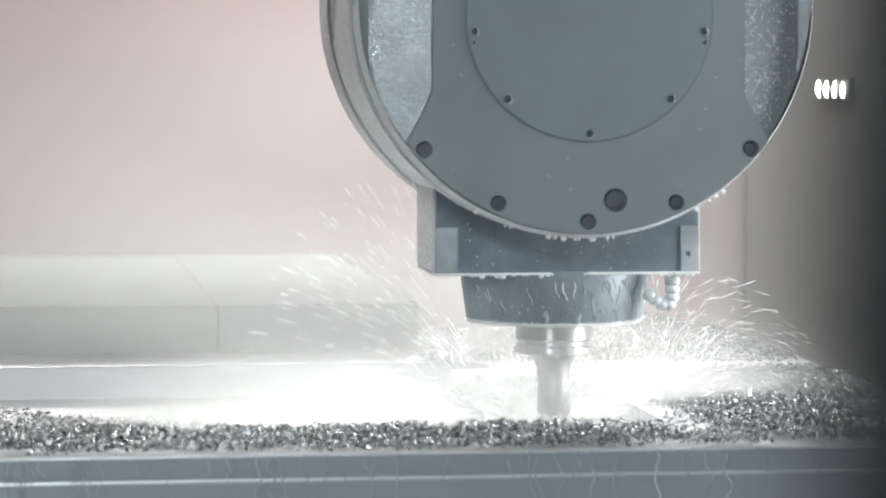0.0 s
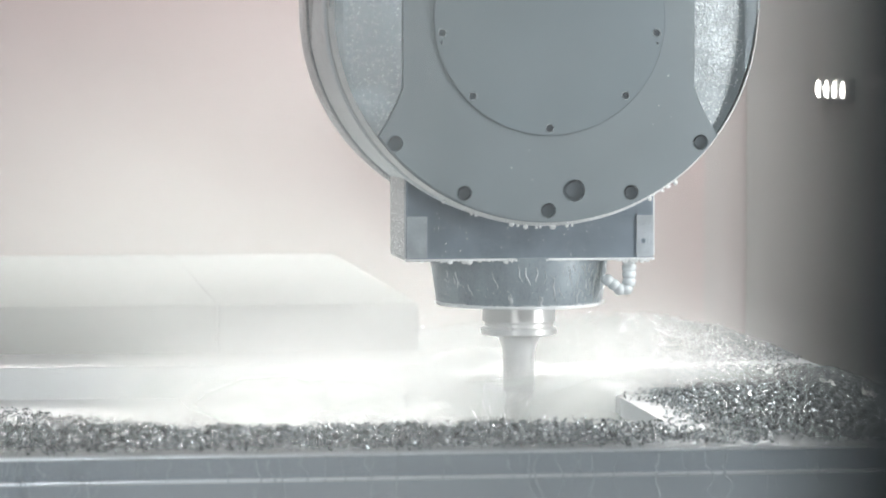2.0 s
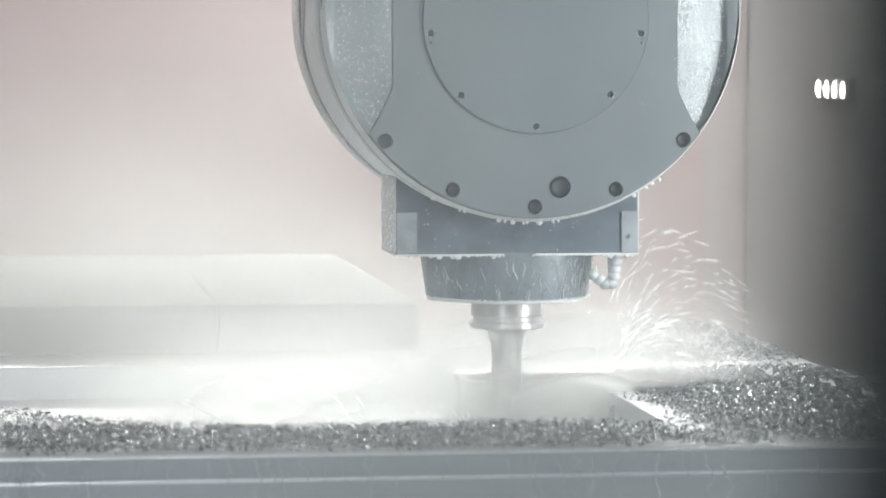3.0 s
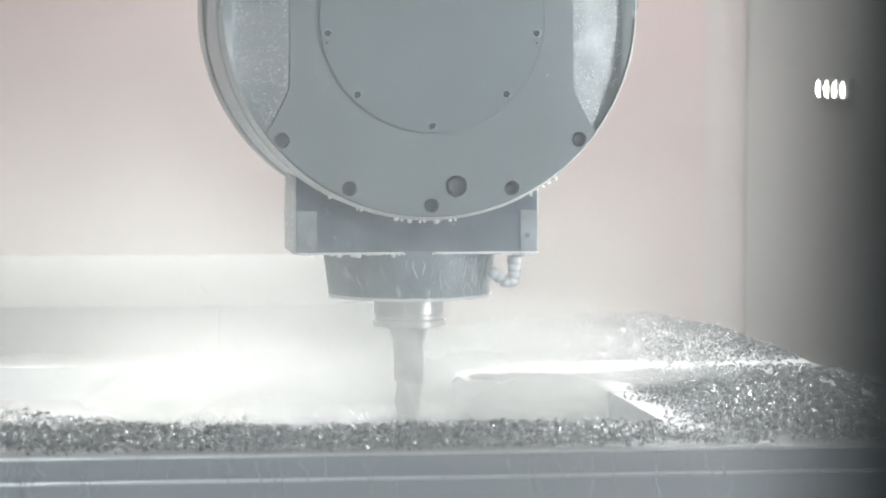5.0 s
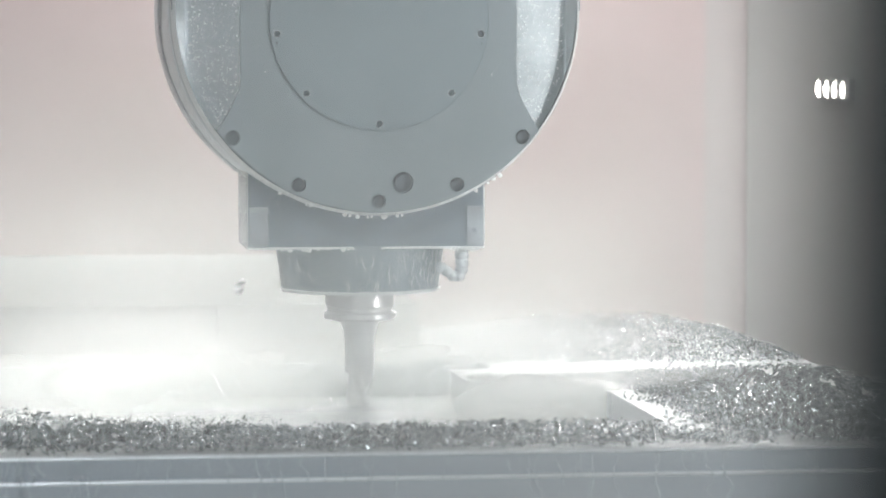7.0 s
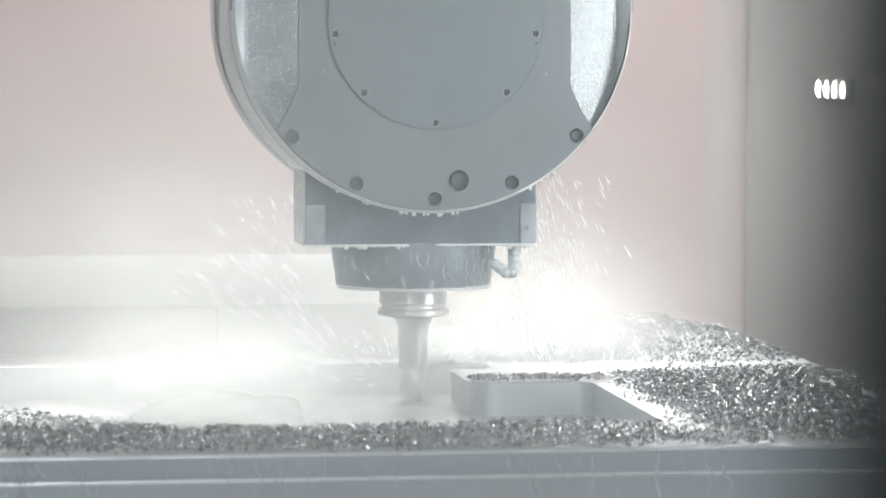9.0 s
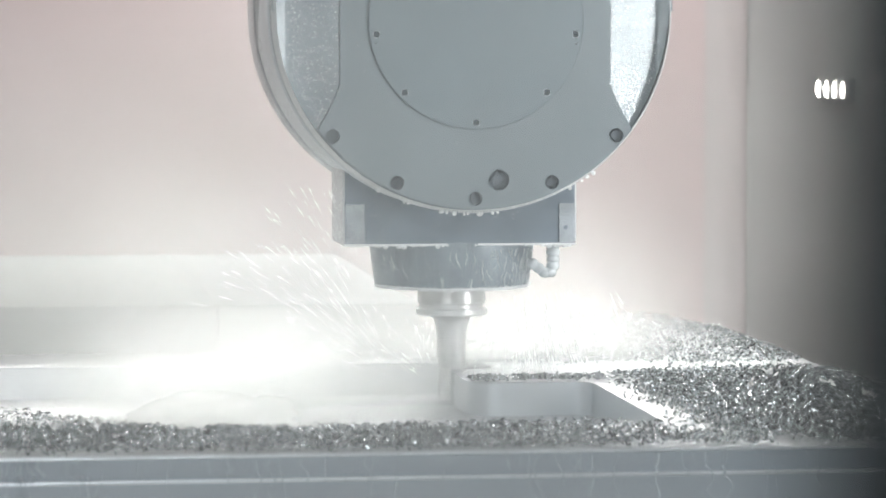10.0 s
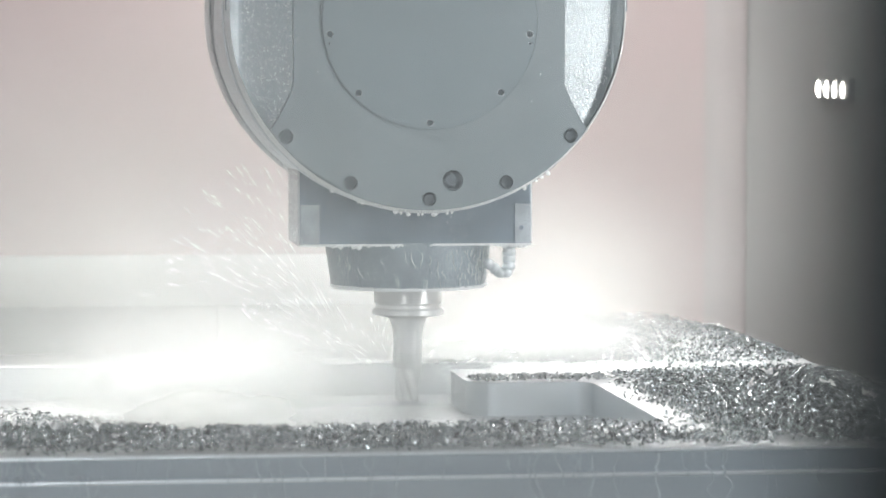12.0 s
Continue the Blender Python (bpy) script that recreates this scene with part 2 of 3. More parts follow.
slab("floor", -4.0, 4.0, -4.0, 6.0, -0.20, 0.0, CONCRETE, "grey concrete hall floor under the machine")
slab("ceiling", -4.0, 4.0, -4.0, 6.0, 3.00, 3.15, HALL_WALL, "pale grey hall ceiling")
slab("wall_south", -4.0, 4.0, -4.15, -4.0, 0.0, 3.0, HALL_WALL, "pale grey hall wall")
slab("wall_west", -4.15, -4.0, -4.0, 6.0, 0.0, 3.0, HALL_WALL, "pale grey hall wall")
slab("wall_east", 4.0, 4.15, -4.0, 6.0, 0.0, 3.0, HALL_WALL, "pale grey hall wall")
slab("wall_north", XL, XR, YB, YB + 0.06, 0.0, 2.70, PINK_PANEL, "pale reddish sheet metal back wall of the machine cabin")
slab("wall_cabin_east", XR, XR + 0.06, 0.2225, YB + 0.06, 0.0, 2.70, EAST_PANEL, "grey sheet metal side wall of the machine cabin")
slab("wall_cabin_west", XL - 0.06, XL, 0.2225, YB + 0.06, 0.0, 2.70, GREY_PANEL, "grey sheet metal side wall of the machine cabin")
slab("wall_cabin_roof", XL, XR, 0.2225, YB, 2.70, 2.76, GREY_PANEL, "grey sheet metal roof of the machine cabin")
slab("door_1", 0.0534, 1.20, 0.185, 0.2225, 0.0, 2.70, DARK_PANEL, "dark sliding machine door standing open", 0.004)
slab("wall_front_left", XL, -0.45, 0.185, 0.2225, 0.0, 2.70, DARK_PANEL, "dark front panel of the machine cabin")

# ---- workpiece ----
TOP = 1.0972
PX0, PX1, PY0, PY1 = -0.530, 0.545, 2.690, 3.056     # front part of the pocket
PYB = 3.260                                          # its back wall
LX, LY1 = 0.432, 3.190                               # free end and back face of the land behind it
FLOOR = TOP - 0.031
BX0, BX1, BY0, BY1 = -0.55, 0.792, 2.535, 3.66


def arc(cx, cy, r, a0, a1, n=8):
    return [(cx + r * math.cos(radians(a0 + (a1 - a0) * i / n)), cy + r * math.sin(radians(a0 + (a1 - a0) * i / n))) for i in range(n + 1)]


def pocket_outline():
    r, q = 0.016, 0.013
    pts = arc(PX0 + r, PY0 + r, r, 180, 270) + arc(PX1 - r, PY0 + r, r, 270, 360) + arc(PX1 - r, PY1 - r, r, 0, 90)
    pts += arc(LX + 0.03, PY1 + 0.03, 0.03, 270, 180) + arc(LX + q, LY1 - q, q, 180, 90)
    pts += arc(0.475 - r, LY1 + r, r, 270, 360) + arc(0.475 - r, PYB - r, r, 0, 90) + arc(PX0 + r, PYB - r, r, 90, 180)
    return pts


def build_workpiece():
    thing = empty("workpiece", pose(0, 0, 0))
    tagged(thing, "large milled aluminium workpiece with a deep pocket, wet with coolant", "workpiece")
    # top skin with the pocket cut out of it, and the pocket's walls and floor
    bm = bmesh.new()
    edges = []
    outer = [(BX0, BY0), (BX1, BY0), (BX1, BY1), (BX0, BY1)]
    inner = pocket_outline()
    for lp in (outer, inner):
        vs = [bm.verts.new((x, y, TOP)) for x, y in lp]
        edges += [bm.edges.new((vs[i], vs[(i + 1) % len(vs)])) for i in range(len(vs))]
    bmesh.ops.triangle_fill(bm, use_beauty=True, use_dissolve=False, edges=edges)
    sides = [bm.verts.new((x, y, TOP - 0.0150)) for x, y in outer]
    bm.verts.ensure_lookup_table()
    for i in range(4):
        bm.faces.new((bm.verts[i], bm.verts[(i + 1) % 4], sides[(i + 1) % 4], sides[i]))
    part("top", bm, ALU, thing, "bright milled top face")
    bm = bmesh.new()
    up = [bm.verts.new((x, y, TOP - 0.0003)) for x, y in inner]
    dn = [bm.verts.new((x, y, FLOOR)) for x, y in inner]
    for i in range(len(inner)):
        j = (i + 1) % len(inner)
        bm.faces.new((up[i], up[j], dn[j], dn[i]))
    part("pocket_wall", bm, ALU_POCKET, thing, "smooth grey milled pocket wall")
    bm = bmesh.new()
    vs = [bm.verts.new((x, y, FLOOR)) for x, y in inner]
    es = [bm.edges.new((vs[i], vs[(i + 1) % len(vs)])) for i in range(len(vs))]
    bmesh.ops.triangle_fill(bm, use_beauty=True, use_dissolve=False, edges=es)
    part("pocket_floor", bm, ALU, thing, "bright milled pocket floor")
    # raised pad on the pocket floor
    pts = arc(0.33, 2.74, 0.012, 180, 270) + arc(0.418, 2.74, 0.02, 270, 360) + arc(0.418, 2.98, 0.02, 0, 90) + arc(0.33, 2.98, 0.012, 90, 180)
    bm = bmesh.new()
    lo = [bm.verts.new((x, y, FLOOR)) for x, y in pts]
    hi = [bm.verts.new((x, y, FLOOR + 0.004)) for x, y in pts]
    bm.faces.new(hi)
    for i in range(len(pts)):
        bm.faces.new((lo[i], lo[(i + 1) % len(pts)], hi[(i + 1) % len(pts)], hi[i]))
    part("floor_pad", bm, ALU, thing)
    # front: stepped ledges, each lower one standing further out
    part("ledge", box(BX0, BX1, BY0 - 0.0015, BY0 + 0.10, TOP - 0.0270, TOP - 0.0008, 0.0016, 3), ALU_FRONT, thing, "wet front edge coloured grey for its shade")
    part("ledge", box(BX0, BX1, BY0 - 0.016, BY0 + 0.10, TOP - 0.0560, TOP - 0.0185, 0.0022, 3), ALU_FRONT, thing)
    # thin bright bars added to draw the highlight along each ledge
    for y, z, r in ((BY0 - 0.0012, TOP - 0.0016, 0.0012), (BY0 - 0.0150, TOP - 0.0183, 0.0016)):
        bm = bmesh.new()
        bmesh.ops.create_cone(bm, cap_ends=True, segments=10, radius1=r, radius2=r, depth=BX1 - BX0, matrix=Matrix.Translation(((BX0 + BX1) / 2, y, z)) @ Matrix.Rotation(radians(90), 4, "Y"))
        part("ledge_glint", bm, GLINT_STEEL, thing, "bright highlight line along the ledge", smooth=True)
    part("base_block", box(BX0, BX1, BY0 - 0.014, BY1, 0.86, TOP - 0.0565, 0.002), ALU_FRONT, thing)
    # shoulder rising behind the pocket
    part("back_block", box(BX0, 0.435, BY1 - 0.002, 4.25, 0.86, TOP - 0.0010, 0.002), COVER_STEEL, thing)
    part("high_step", box(BX0, 0.226, 3.400, 4.25, TOP - 0.001, TOP + 0.0484, 0.0035), COVER_STEEL, thing, "high raised shoulder")
    part("step_rib", box(0.226, 0.234, 3.394, 3.409, TOP - 0.001, TOP + 0.0484, 0.002), COVER_STEEL, thing, "pale upright rib")
    part("high_step", box(0.226, 0.430, 3.402, 4.25, TOP - 0.001, TOP + 0.0480, 0.0035), COVER_STEEL, thing, "high raised shoulder")
    return thing


build_workpiece()


def build_table():
    thing = empty("machine_table", pose(0, 0, 0))
    tagged(thing, "heavy grey machine table carrying the workpiece", "table")
    part("tabletop", box(-0.8, 1.0, 2.35, 4.4, 0.74, 0.86, 0.006), COVER_STEEL, thing)
    part("pedestal", box(-0.55, 0.75, 2.6, 4.2, 0.0, 0.74, 0.01), GREY_PANEL, thing)


build_table()


# ---- spindle head ----
R, ZC, ZTOP, DEPTH = 0.1840, 0.021, 0.34, 0.262


def build_head():
    head = empty("spindle_head", pose(0.466, 2.62, 1.415))
    tagged(head, "grey rounded milling spindle head with a bolted front cover, dripping coolant", "spindle head")
    # body: flat in the middle, with a sloping facet down each side
    xs = sorted({round(R * math.sin(radians(a)), 5) for a in range(-90, 91, 3)} | {-0.1715, 0.1695, -0.1235, 0.1235})

    def depth(x):
        x = abs(x)
        return 0.010 if x <= 0.1235 else 0.010 + 0.249 * (x - 0.1235) if x <= 0.1705 else 0.0217 - 0.364 * (x - 0.1705)

    def low(x):
        return ZC - math.sqrt(max(0.0, (R - 0.0034) ** 2 - min(abs(x), R - 0.0034) ** 2))

    def strip(x_from, x_to, y_shift=0.0):
        bm = bmesh.new()
        cols = [x for x in xs if x_from - 1e-6 <= x <= x_to + 1e-6]
        lines = [[bm.verts.new((x, depth(x) + y_shift, low(x) + (ZTOP - low(x)) * k / 6)) for k in range(7)] for x in cols]
        for a, b in zip(lines, lines[1:]):
            for k in range(6):
                bm.faces.new((a[k], b[k], b[k + 1], a[k + 1]))
        return bm

    part("body_front", strip(-0.1235, 0.1235), HEAD_PAINT, head)
    part("facet", strip(-0.1715, -0.1235), FACET_WET, head, "sloping facet beaded with fine coolant droplets")
    part("facet", strip(0.1235, 0.1695), FACET_WET, head, "sloping facet beaded with fine coolant droplets")
    part("edge_strip", strip(-R, -0.1715), FACET_WET, head)
    part("edge_strip", strip(0.1695, R), FACET_WET, head)

    def band(y0, y1, r0, r1, mat, name, label=""):
        bm = bmesh.new()
        path = [(-1, ZTOP)] + [(None, a) for a in range(180, 361, 3)] + [(1, ZTOP)]

        def ring(y, r):
            out = []
            for k, a in path:
                out.append(bm.verts.new((k * r, y, a) if k else (r * math.cos(radians(a)), y, ZC + r * math.sin(radians(a)))))
            return out
        p, q = ring(y0, r0), ring(y1, r1)
        for i in range(len(p) - 1):
            bm.faces.new((p[i], p[i + 1], q[i + 1], q[i]))
        return part(name, bm, mat, head, label, smooth=True)

    band(0.0225, 0.040, R, R, HEAD_PAINT, "front_rim")
    band(0.040, 0.043, R, R - 0.004, HEAD_PAINT, "groove_lip")
    band(0.043, 0.060, R - 0.004, R - 0.004, RIM_STEEL, "groove")
    band(0.060, 0.064, R - 0.004, R, RIM_STEEL, "groove_lip")
    band(0.064, 0.19, R, R + 0.001, RIM_STEEL, "side_skin", "shiny wet curved steel side")
    band(0.19, 0.195, R + 0.001, R + 0.003, HEAD_STEEL, "side_lip")
    band(0.195, DEPTH, R + 0.003, R + 0.003, HEAD_STEEL, "back_skin")
    bm = bmesh.new()
    vs = [bm.verts.new((R * math.cos(radians(a)), DEPTH, ZC + R * math.sin(radians(a)))) for a in range(180, 361, 5)] + [bm.verts.new((R, DEPTH, ZTOP)), bm.verts.new((-R, DEPTH, ZTOP))]
    bm.faces.new(vs)
    part("back_plate", bm, HEAD_STEEL, head)
    part("top_plate", box(-R, R, 0.012, DEPTH, ZTOP - 0.004, ZTOP, 0), HEAD_STEEL, head)
    band(0.0100, 0.0226, R - 0.0036, R + 0.0002, WET_GLINT, "rim_lip", "wet rim drawn white for its glint")
    # raised strip in darker paint stands for the shade of a side recess
    for side in (-1, 1):
        bm = bmesh.new()
        prev = None
        for k in range(15):
            z = ZTOP - (ZTOP + 0.052) * k / 14
            rad = R + 0.0014
            x = rad if z > ZC else math.sqrt(rad * rad - (z - ZC) ** 2)
            w = 1.0 if k < 11 else 1.0 - 0.28 * (k - 10)
            cur = [bm.verts.new((side * x, 0.215 - 0.105 * w, z)), bm.verts.new((side * x, 0.215, z))]
            if prev:
                bm.faces.new((prev[0], prev[1], cur[1], cur[0]))
            prev = cur
        part("side_recess", bm, HEAD_PAINT, head, "darker strip standing for a shaded recess in the curved side")
    # front plate with its bolt holes
    rp = 0.1793
    pts = [(-0.1235, ZTOP - 0.002), (-0.1235, -0.046)]
    a0 = math.degrees(math.asin((-0.086 - ZC) / rp))
    x_end = rp * math.cos(radians(a0))
    for i in range(1, 6):
        u = i / 6
        pts.append((-0.1235 - (x_end - 0.1235) * (0.75 * u + 0.25 * u * u), -0.046 - 0.040 * u))
    n = 48
    low_arc = [(rp * math.cos(radians(180 - a0 + (180 + 2 * a0) * i / n)), ZC + rp * math.sin(radians(180 - a0 + (180 + 2 * a0) * i / n))) for i in range(n + 1)]
    right = [(-x, z) for x, z in reversed(pts)]
    outline = pts + low_arc + right
    bolts = [(-0.1306, -0.0920, 0.0066), (0.1290, -0.0920, 0.0066), (-0.0722, -0.1340, 0.0064), (0.0697, -0.1342, 0.0064), (-0.0008, -0.1490, 0.0064)]
    port = (0.0209, -0.1322, 0.0094)
    small = [(-0.091, 0.0, 0.0030), (0.091, 0.0, 0.0030), (-0.0650, -0.0526, 0.0030), (0.0645, -0.0526, 0.0030), (0.0, -0.0797, 0.0030)]
    pins = [(-0.0915, -0.0085, 0.0013), (0.0915, -0.0085, 0.0013)]
    part("front_plate", plate_xz(outline, bolts + [port], -0.0005, 0.0102), HEAD_PAINT, head, "blue-grey front plate with bolt holes")
    cover = part("round_cover", plate_xz([(0.0975 * math.cos(a * math.tau / 96), 0.012 + 0.0975 * math.sin(a * math.tau / 96)) for a in range(96)], small + pins, -0.0022, -0.0004), HEAD_COVER, head, "flat round cover")
    part("joint", ring_y(0, 0.012, -0.0008, 0.0981, 0.0003), BOLT_DARK, head)
    for hx, hz, r in bolts + [port]:
        bm = bmesh.new()
        for rr, yy0, yy1 in ((r * 0.98, 0.0060, 0.0098), (r * 0.62, 0.0035, 0.0062)):
            bmesh.ops.create_cone(bm, cap_ends=True, segments=24, radius1=rr, radius2=rr, depth=yy1 - yy0, matrix=Matrix.Translation((hx, (yy0 + yy1) / 2, hz)) @ Matrix.Rotation(radians(90), 4, "X"))
        part("bolt", bm, BOLT_DARK, head)
    for hx, hz, r in small + pins:
        bm = bmesh.new()
        bmesh.ops.create_cone(bm, cap_ends=True, segments=16, radius1=r * 0.97, radius2=r * 0.97, depth=0.0006, matrix=Matrix.Translation((hx, -0.0009, hz)) @ Matrix.Rotation(radians(90), 4, "X"))
        part("screw", bm, DARK_HOLE, cover)
        part("screw_rim", ring_y(hx, hz, -0.0022, r * 1.12, r * 0.14, 20, 5), HEAD_STEEL, cover)
    # spindle housing under the disc
    F0, F1, AX = 0.0887, 0.196, 0.166
    part("housing", box(-0.1103, 0.1065, F0, F1, -0.1950, -0.060, 0.0012), BLOCK_DARK, head, "dark square spindle housing")
    part("corner_plate", box(-0.1100, -0.0920, F0 - 0.0014, F0 + 0.001, -0.1940, -0.1575, 0.0004), CORNER_PLATE, head, "small wet corner plate")
    part("corner_plate", plate_xz([(0.0915, -0.1940), (0.1060, -0.1940), (0.1060, -0.1575), (0.0915, -0.1575)], [(0.0975, -0.1800, 0.0022)], F0 - 0.0014, F0 - 0.0001), CORNER_PLATE, head)
    part("side_plate", box(-0.1118, -0.1102, F0 + 0.002, F1 - 0.002, -0.1930, -0.064, 0.0004), BLOCK_SIDE_LIT, head, "wet side plate coloured pale for the light on it")
    part("side_plate", box(0.1064, 0.1080, F0 + 0.002, F1 - 0.002, -0.1930, -0.064, 0.0004), BLOCK_SIDE_LIT, head)
    part("bottom_lip", box(-0.1112, 0.1075, F0 - 0.0008, F1, -0.1965, -0.1945, 0.0003), WET_GLINT, head, "wet edge drawn white for its glint")
    c = (0, AX, 0)
    part("spindle_nose", lathe([(0.0, -0.194), (0.0795, -0.194), (0.0790, -0.1985), (0.0735, -0.2360), (0.0725, -0.2378), (0.0, -0.2378)], 72, c), NOSE, head, "tapered spindle nose streaked with coolant", smooth=True)
    part("nose_lip", lathe([(0.050, -0.2373), (0.0728, -0.2373), (0.0732, -0.2386), (0.0728, -0.2398), (0.050, -0.2412), (0.0, -0.2412)], 72, c), WET_GLINT, head, "wet edge drawn white for its glint", smooth=True)
    holder = part("tool_holder", lathe([(0.0, -0.238), (0.0312, -0.238), (0.0322, -0.2405), (0.0325, -0.2545), (0.0302, -0.2565), (0.0302, -0.2590), (0.0340, -0.2610), (0.0340, -0.2655), (0.0310, -0.2672),
                                           (0.0205, -0.2680), (0.0175, -0.2715), (0.0150, -0.2790), (0.0140, -0.2870), (0.0138, -0.2960), (0.0138, -0.3160), (0.0132, -0.3172), (0.0, -0.3172)], 48, c), TOOL_STEEL, head, "bright ground steel tool holder", smooth=True)
    # end mill: a core with three flutes
    bm = bmesh.new()
    rows = []
    for k in range(15):
        z, tw = -0.316 - 0.0325 * k / 14, radians(75) * k / 14
        rows.append([bm.verts.new(((0.0085 + 0.0040 * max(0, math.cos(3 * (math.tau * i / 36 - tw))) ** 0.6 if math.cos(3 * (math.tau * i / 36 - tw)) > 0 else 0.0085) * math.cos(math.tau * i / 36),
                                   AX + (0.0085 + 0.0040 * max(0, math.cos(3 * (math.tau * i / 36 - tw))) ** 0.6 if math.cos(3 * (math.tau * i / 36 - tw)) > 0 else 0.0085) * math.sin(math.tau * i / 36), z)) for i in range(36)])
    for p, q in zip(rows, rows[1:]):
        for i in range(36):
            bm.faces.new((p[i], p[(i + 1) % 36], q[(i + 1) % 36], q[i]))
    bm.faces.new(rows[-1])
    part("end_mill", bm, TOOL_STEEL, head, "fluted milling cutter")
    # jointed coolant hose
    knots = [(0.0895, 0.112, -0.1965), (0.0896, 0.112, -0.2030), (0.0896, 0.112, -0.2095), (0.0894, 0.112, -0.2160), (0.0870, 0.112, -0.2220), (0.0812, 0.112, -0.2222), (0.0757, 0.112, -0.2180), (0.0705, 0.112, -0.2140)]
    hose = None
    for i, k in enumerate(knots):
        bm = blob((k[0], k[1], k[2] - 0.0015), 0.0068 - 0.0002 * i, 0.0064, 0.0052, bmesh.new(), 14)
        if hose is None:
            hose = part("coolant_hose", bm, RIM_WET, head, "jointed coolant hose", smooth=True)
        else:
            part("hose_joint", bm, RIM_WET, hose, smooth=True)
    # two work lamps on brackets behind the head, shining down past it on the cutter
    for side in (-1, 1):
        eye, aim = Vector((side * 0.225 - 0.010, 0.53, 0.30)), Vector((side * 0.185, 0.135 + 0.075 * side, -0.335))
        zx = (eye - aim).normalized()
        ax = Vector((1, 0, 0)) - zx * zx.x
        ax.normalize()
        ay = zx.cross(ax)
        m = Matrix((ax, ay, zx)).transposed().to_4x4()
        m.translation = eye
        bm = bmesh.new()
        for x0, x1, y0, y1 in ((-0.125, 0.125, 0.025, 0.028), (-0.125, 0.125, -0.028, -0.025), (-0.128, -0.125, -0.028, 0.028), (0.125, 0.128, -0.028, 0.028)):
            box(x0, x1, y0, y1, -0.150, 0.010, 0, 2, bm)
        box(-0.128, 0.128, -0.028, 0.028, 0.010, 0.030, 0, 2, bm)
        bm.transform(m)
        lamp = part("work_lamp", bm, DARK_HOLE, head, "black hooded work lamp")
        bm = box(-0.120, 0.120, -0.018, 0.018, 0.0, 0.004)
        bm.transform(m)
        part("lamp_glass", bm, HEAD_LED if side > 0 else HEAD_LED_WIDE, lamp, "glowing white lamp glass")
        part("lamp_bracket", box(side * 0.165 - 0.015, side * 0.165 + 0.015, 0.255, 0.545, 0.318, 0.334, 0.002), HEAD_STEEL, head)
    # drops hanging from the lower edges
    rng = random.Random(4)
    for i in range(17):
        a = radians(rng.uniform(238, 312)) if i > 3 else radians(262 + 5 * i)
        s = rng.uniform(0.0009, 0.0020)
        bm = blob((R * math.cos(a), 0.006 + rng.uniform(0, 0.02), ZC + R * math.sin(a) - s * 0.6), s * rng.uniform(0.9, 1.6), s, s * 1.2, bmesh.new(), 8)
        part("drop", bm, WET_GLINT, head, smooth=True)
    for i in range(26):
        x = rng.uniform(-0.108, 0.104)
        s = rng.uniform(0.0009, 0.0022)
        part("drop", blob((x, F0 + rng.uniform(0, 0.004), -0.1962 - s * 0.6), s * 1.4, s, s * 1.1, bmesh.new(), 8), WET_GLINT, head, smooth=True)
    return head


HEAD = build_head()


# ---- lamp on the side wall ----
def build_wall_lamp():
    lamp = empty("wall_lamp", pose(XR, 4.573, 1.347))
    tagged(lamp, "small wall lamp with four bright white light strips", "lamp")
    part("housing", box(-0.010, 0.0, -0.095, 0.095, -0.016, 0.016, 0.003), GREY_PANEL, lamp)
    for i in range(4):
        bm = blob((-0.010, -0.069 + 0.046 * i, 0), 0.006, 0.0036, 0.0115, bmesh.new(), 16)
        part("light_strip", bm, LED, lamp, "glowing white light", smooth=True)


build_wall_lamp()


# ---- chips ----
def chips(name, label, spots, seed):
    """Many small curled metal chips as one heap."""
    rng = np.random.default_rng(seed)
    spots = np.asarray(spots)
    n = len(spots)
    L = rng.uniform(0.0016, 0.0052, n)
    w = rng.uniform(0.0005, 0.0013, n)
    bend = rng.uniform(0.3, 2.4, n)
    q = rng.normal(size=(n, 4)) * np.array([1.0, 0.55, 0.55, 1.0])
    q /= np.linalg.norm(q, axis=1)[:, None]
    a, b, c, d = q.T
    rot = np.stack([np.stack([1 - 2 * (c * c + d * d), 2 * (b * c - d * a), 2 * (b * d + c * a)], -1),
                    np.stack([2 * (b * c + d * a), 1 - 2 * (b * b + d * d), 2 * (c * d - b * a)], -1),
                    np.stack([2 * (b * d - c * a), 2 * (c * d + b * a), 1 - 2 * (b * b + c * c)], -1)], 1)
    verts = np.empty((n, 12, 3))
    for k in range(4):
        u = (k / 3 - 0.5)
        th = u * bend
        cx, cz = L / bend * np.sin(th), L / bend * (1 - np.cos(th))
        ww = w * (1.0 if k in (1, 2) else 0.55)
        for s, (oy, oz) in enumerate(((-1, 0), (1, 0), (0, 0.45))):
            verts[:, k * 3 + s] = np.stack([cx - oz * ww * np.sin(th), oy * ww, cz + oz * ww * np.cos(th)], -1)
    verts = np.einsum("nij,nkj->nki", rot, verts) + spots[:, None, :]
    one = []
    for k in range(3):
        for s in range(3):
            t = (s + 1) % 3
            one.append((k * 3 + s, k * 3 + t, k * 3 + 3 + t, k * 3 + 3 + s))
    faces = (np.array(one)[None] + 12 * np.arange(n)[:, None, None]).reshape(-1, 4)
    me = bpy.data.meshes.new(name)
    me.from_pydata(verts.reshape(-1, 3).tolist(), [], faces.tolist())
    me.materials.append(CHIPS)
    return tagged(new(name, me), label, "metal chips", kind="stuff")


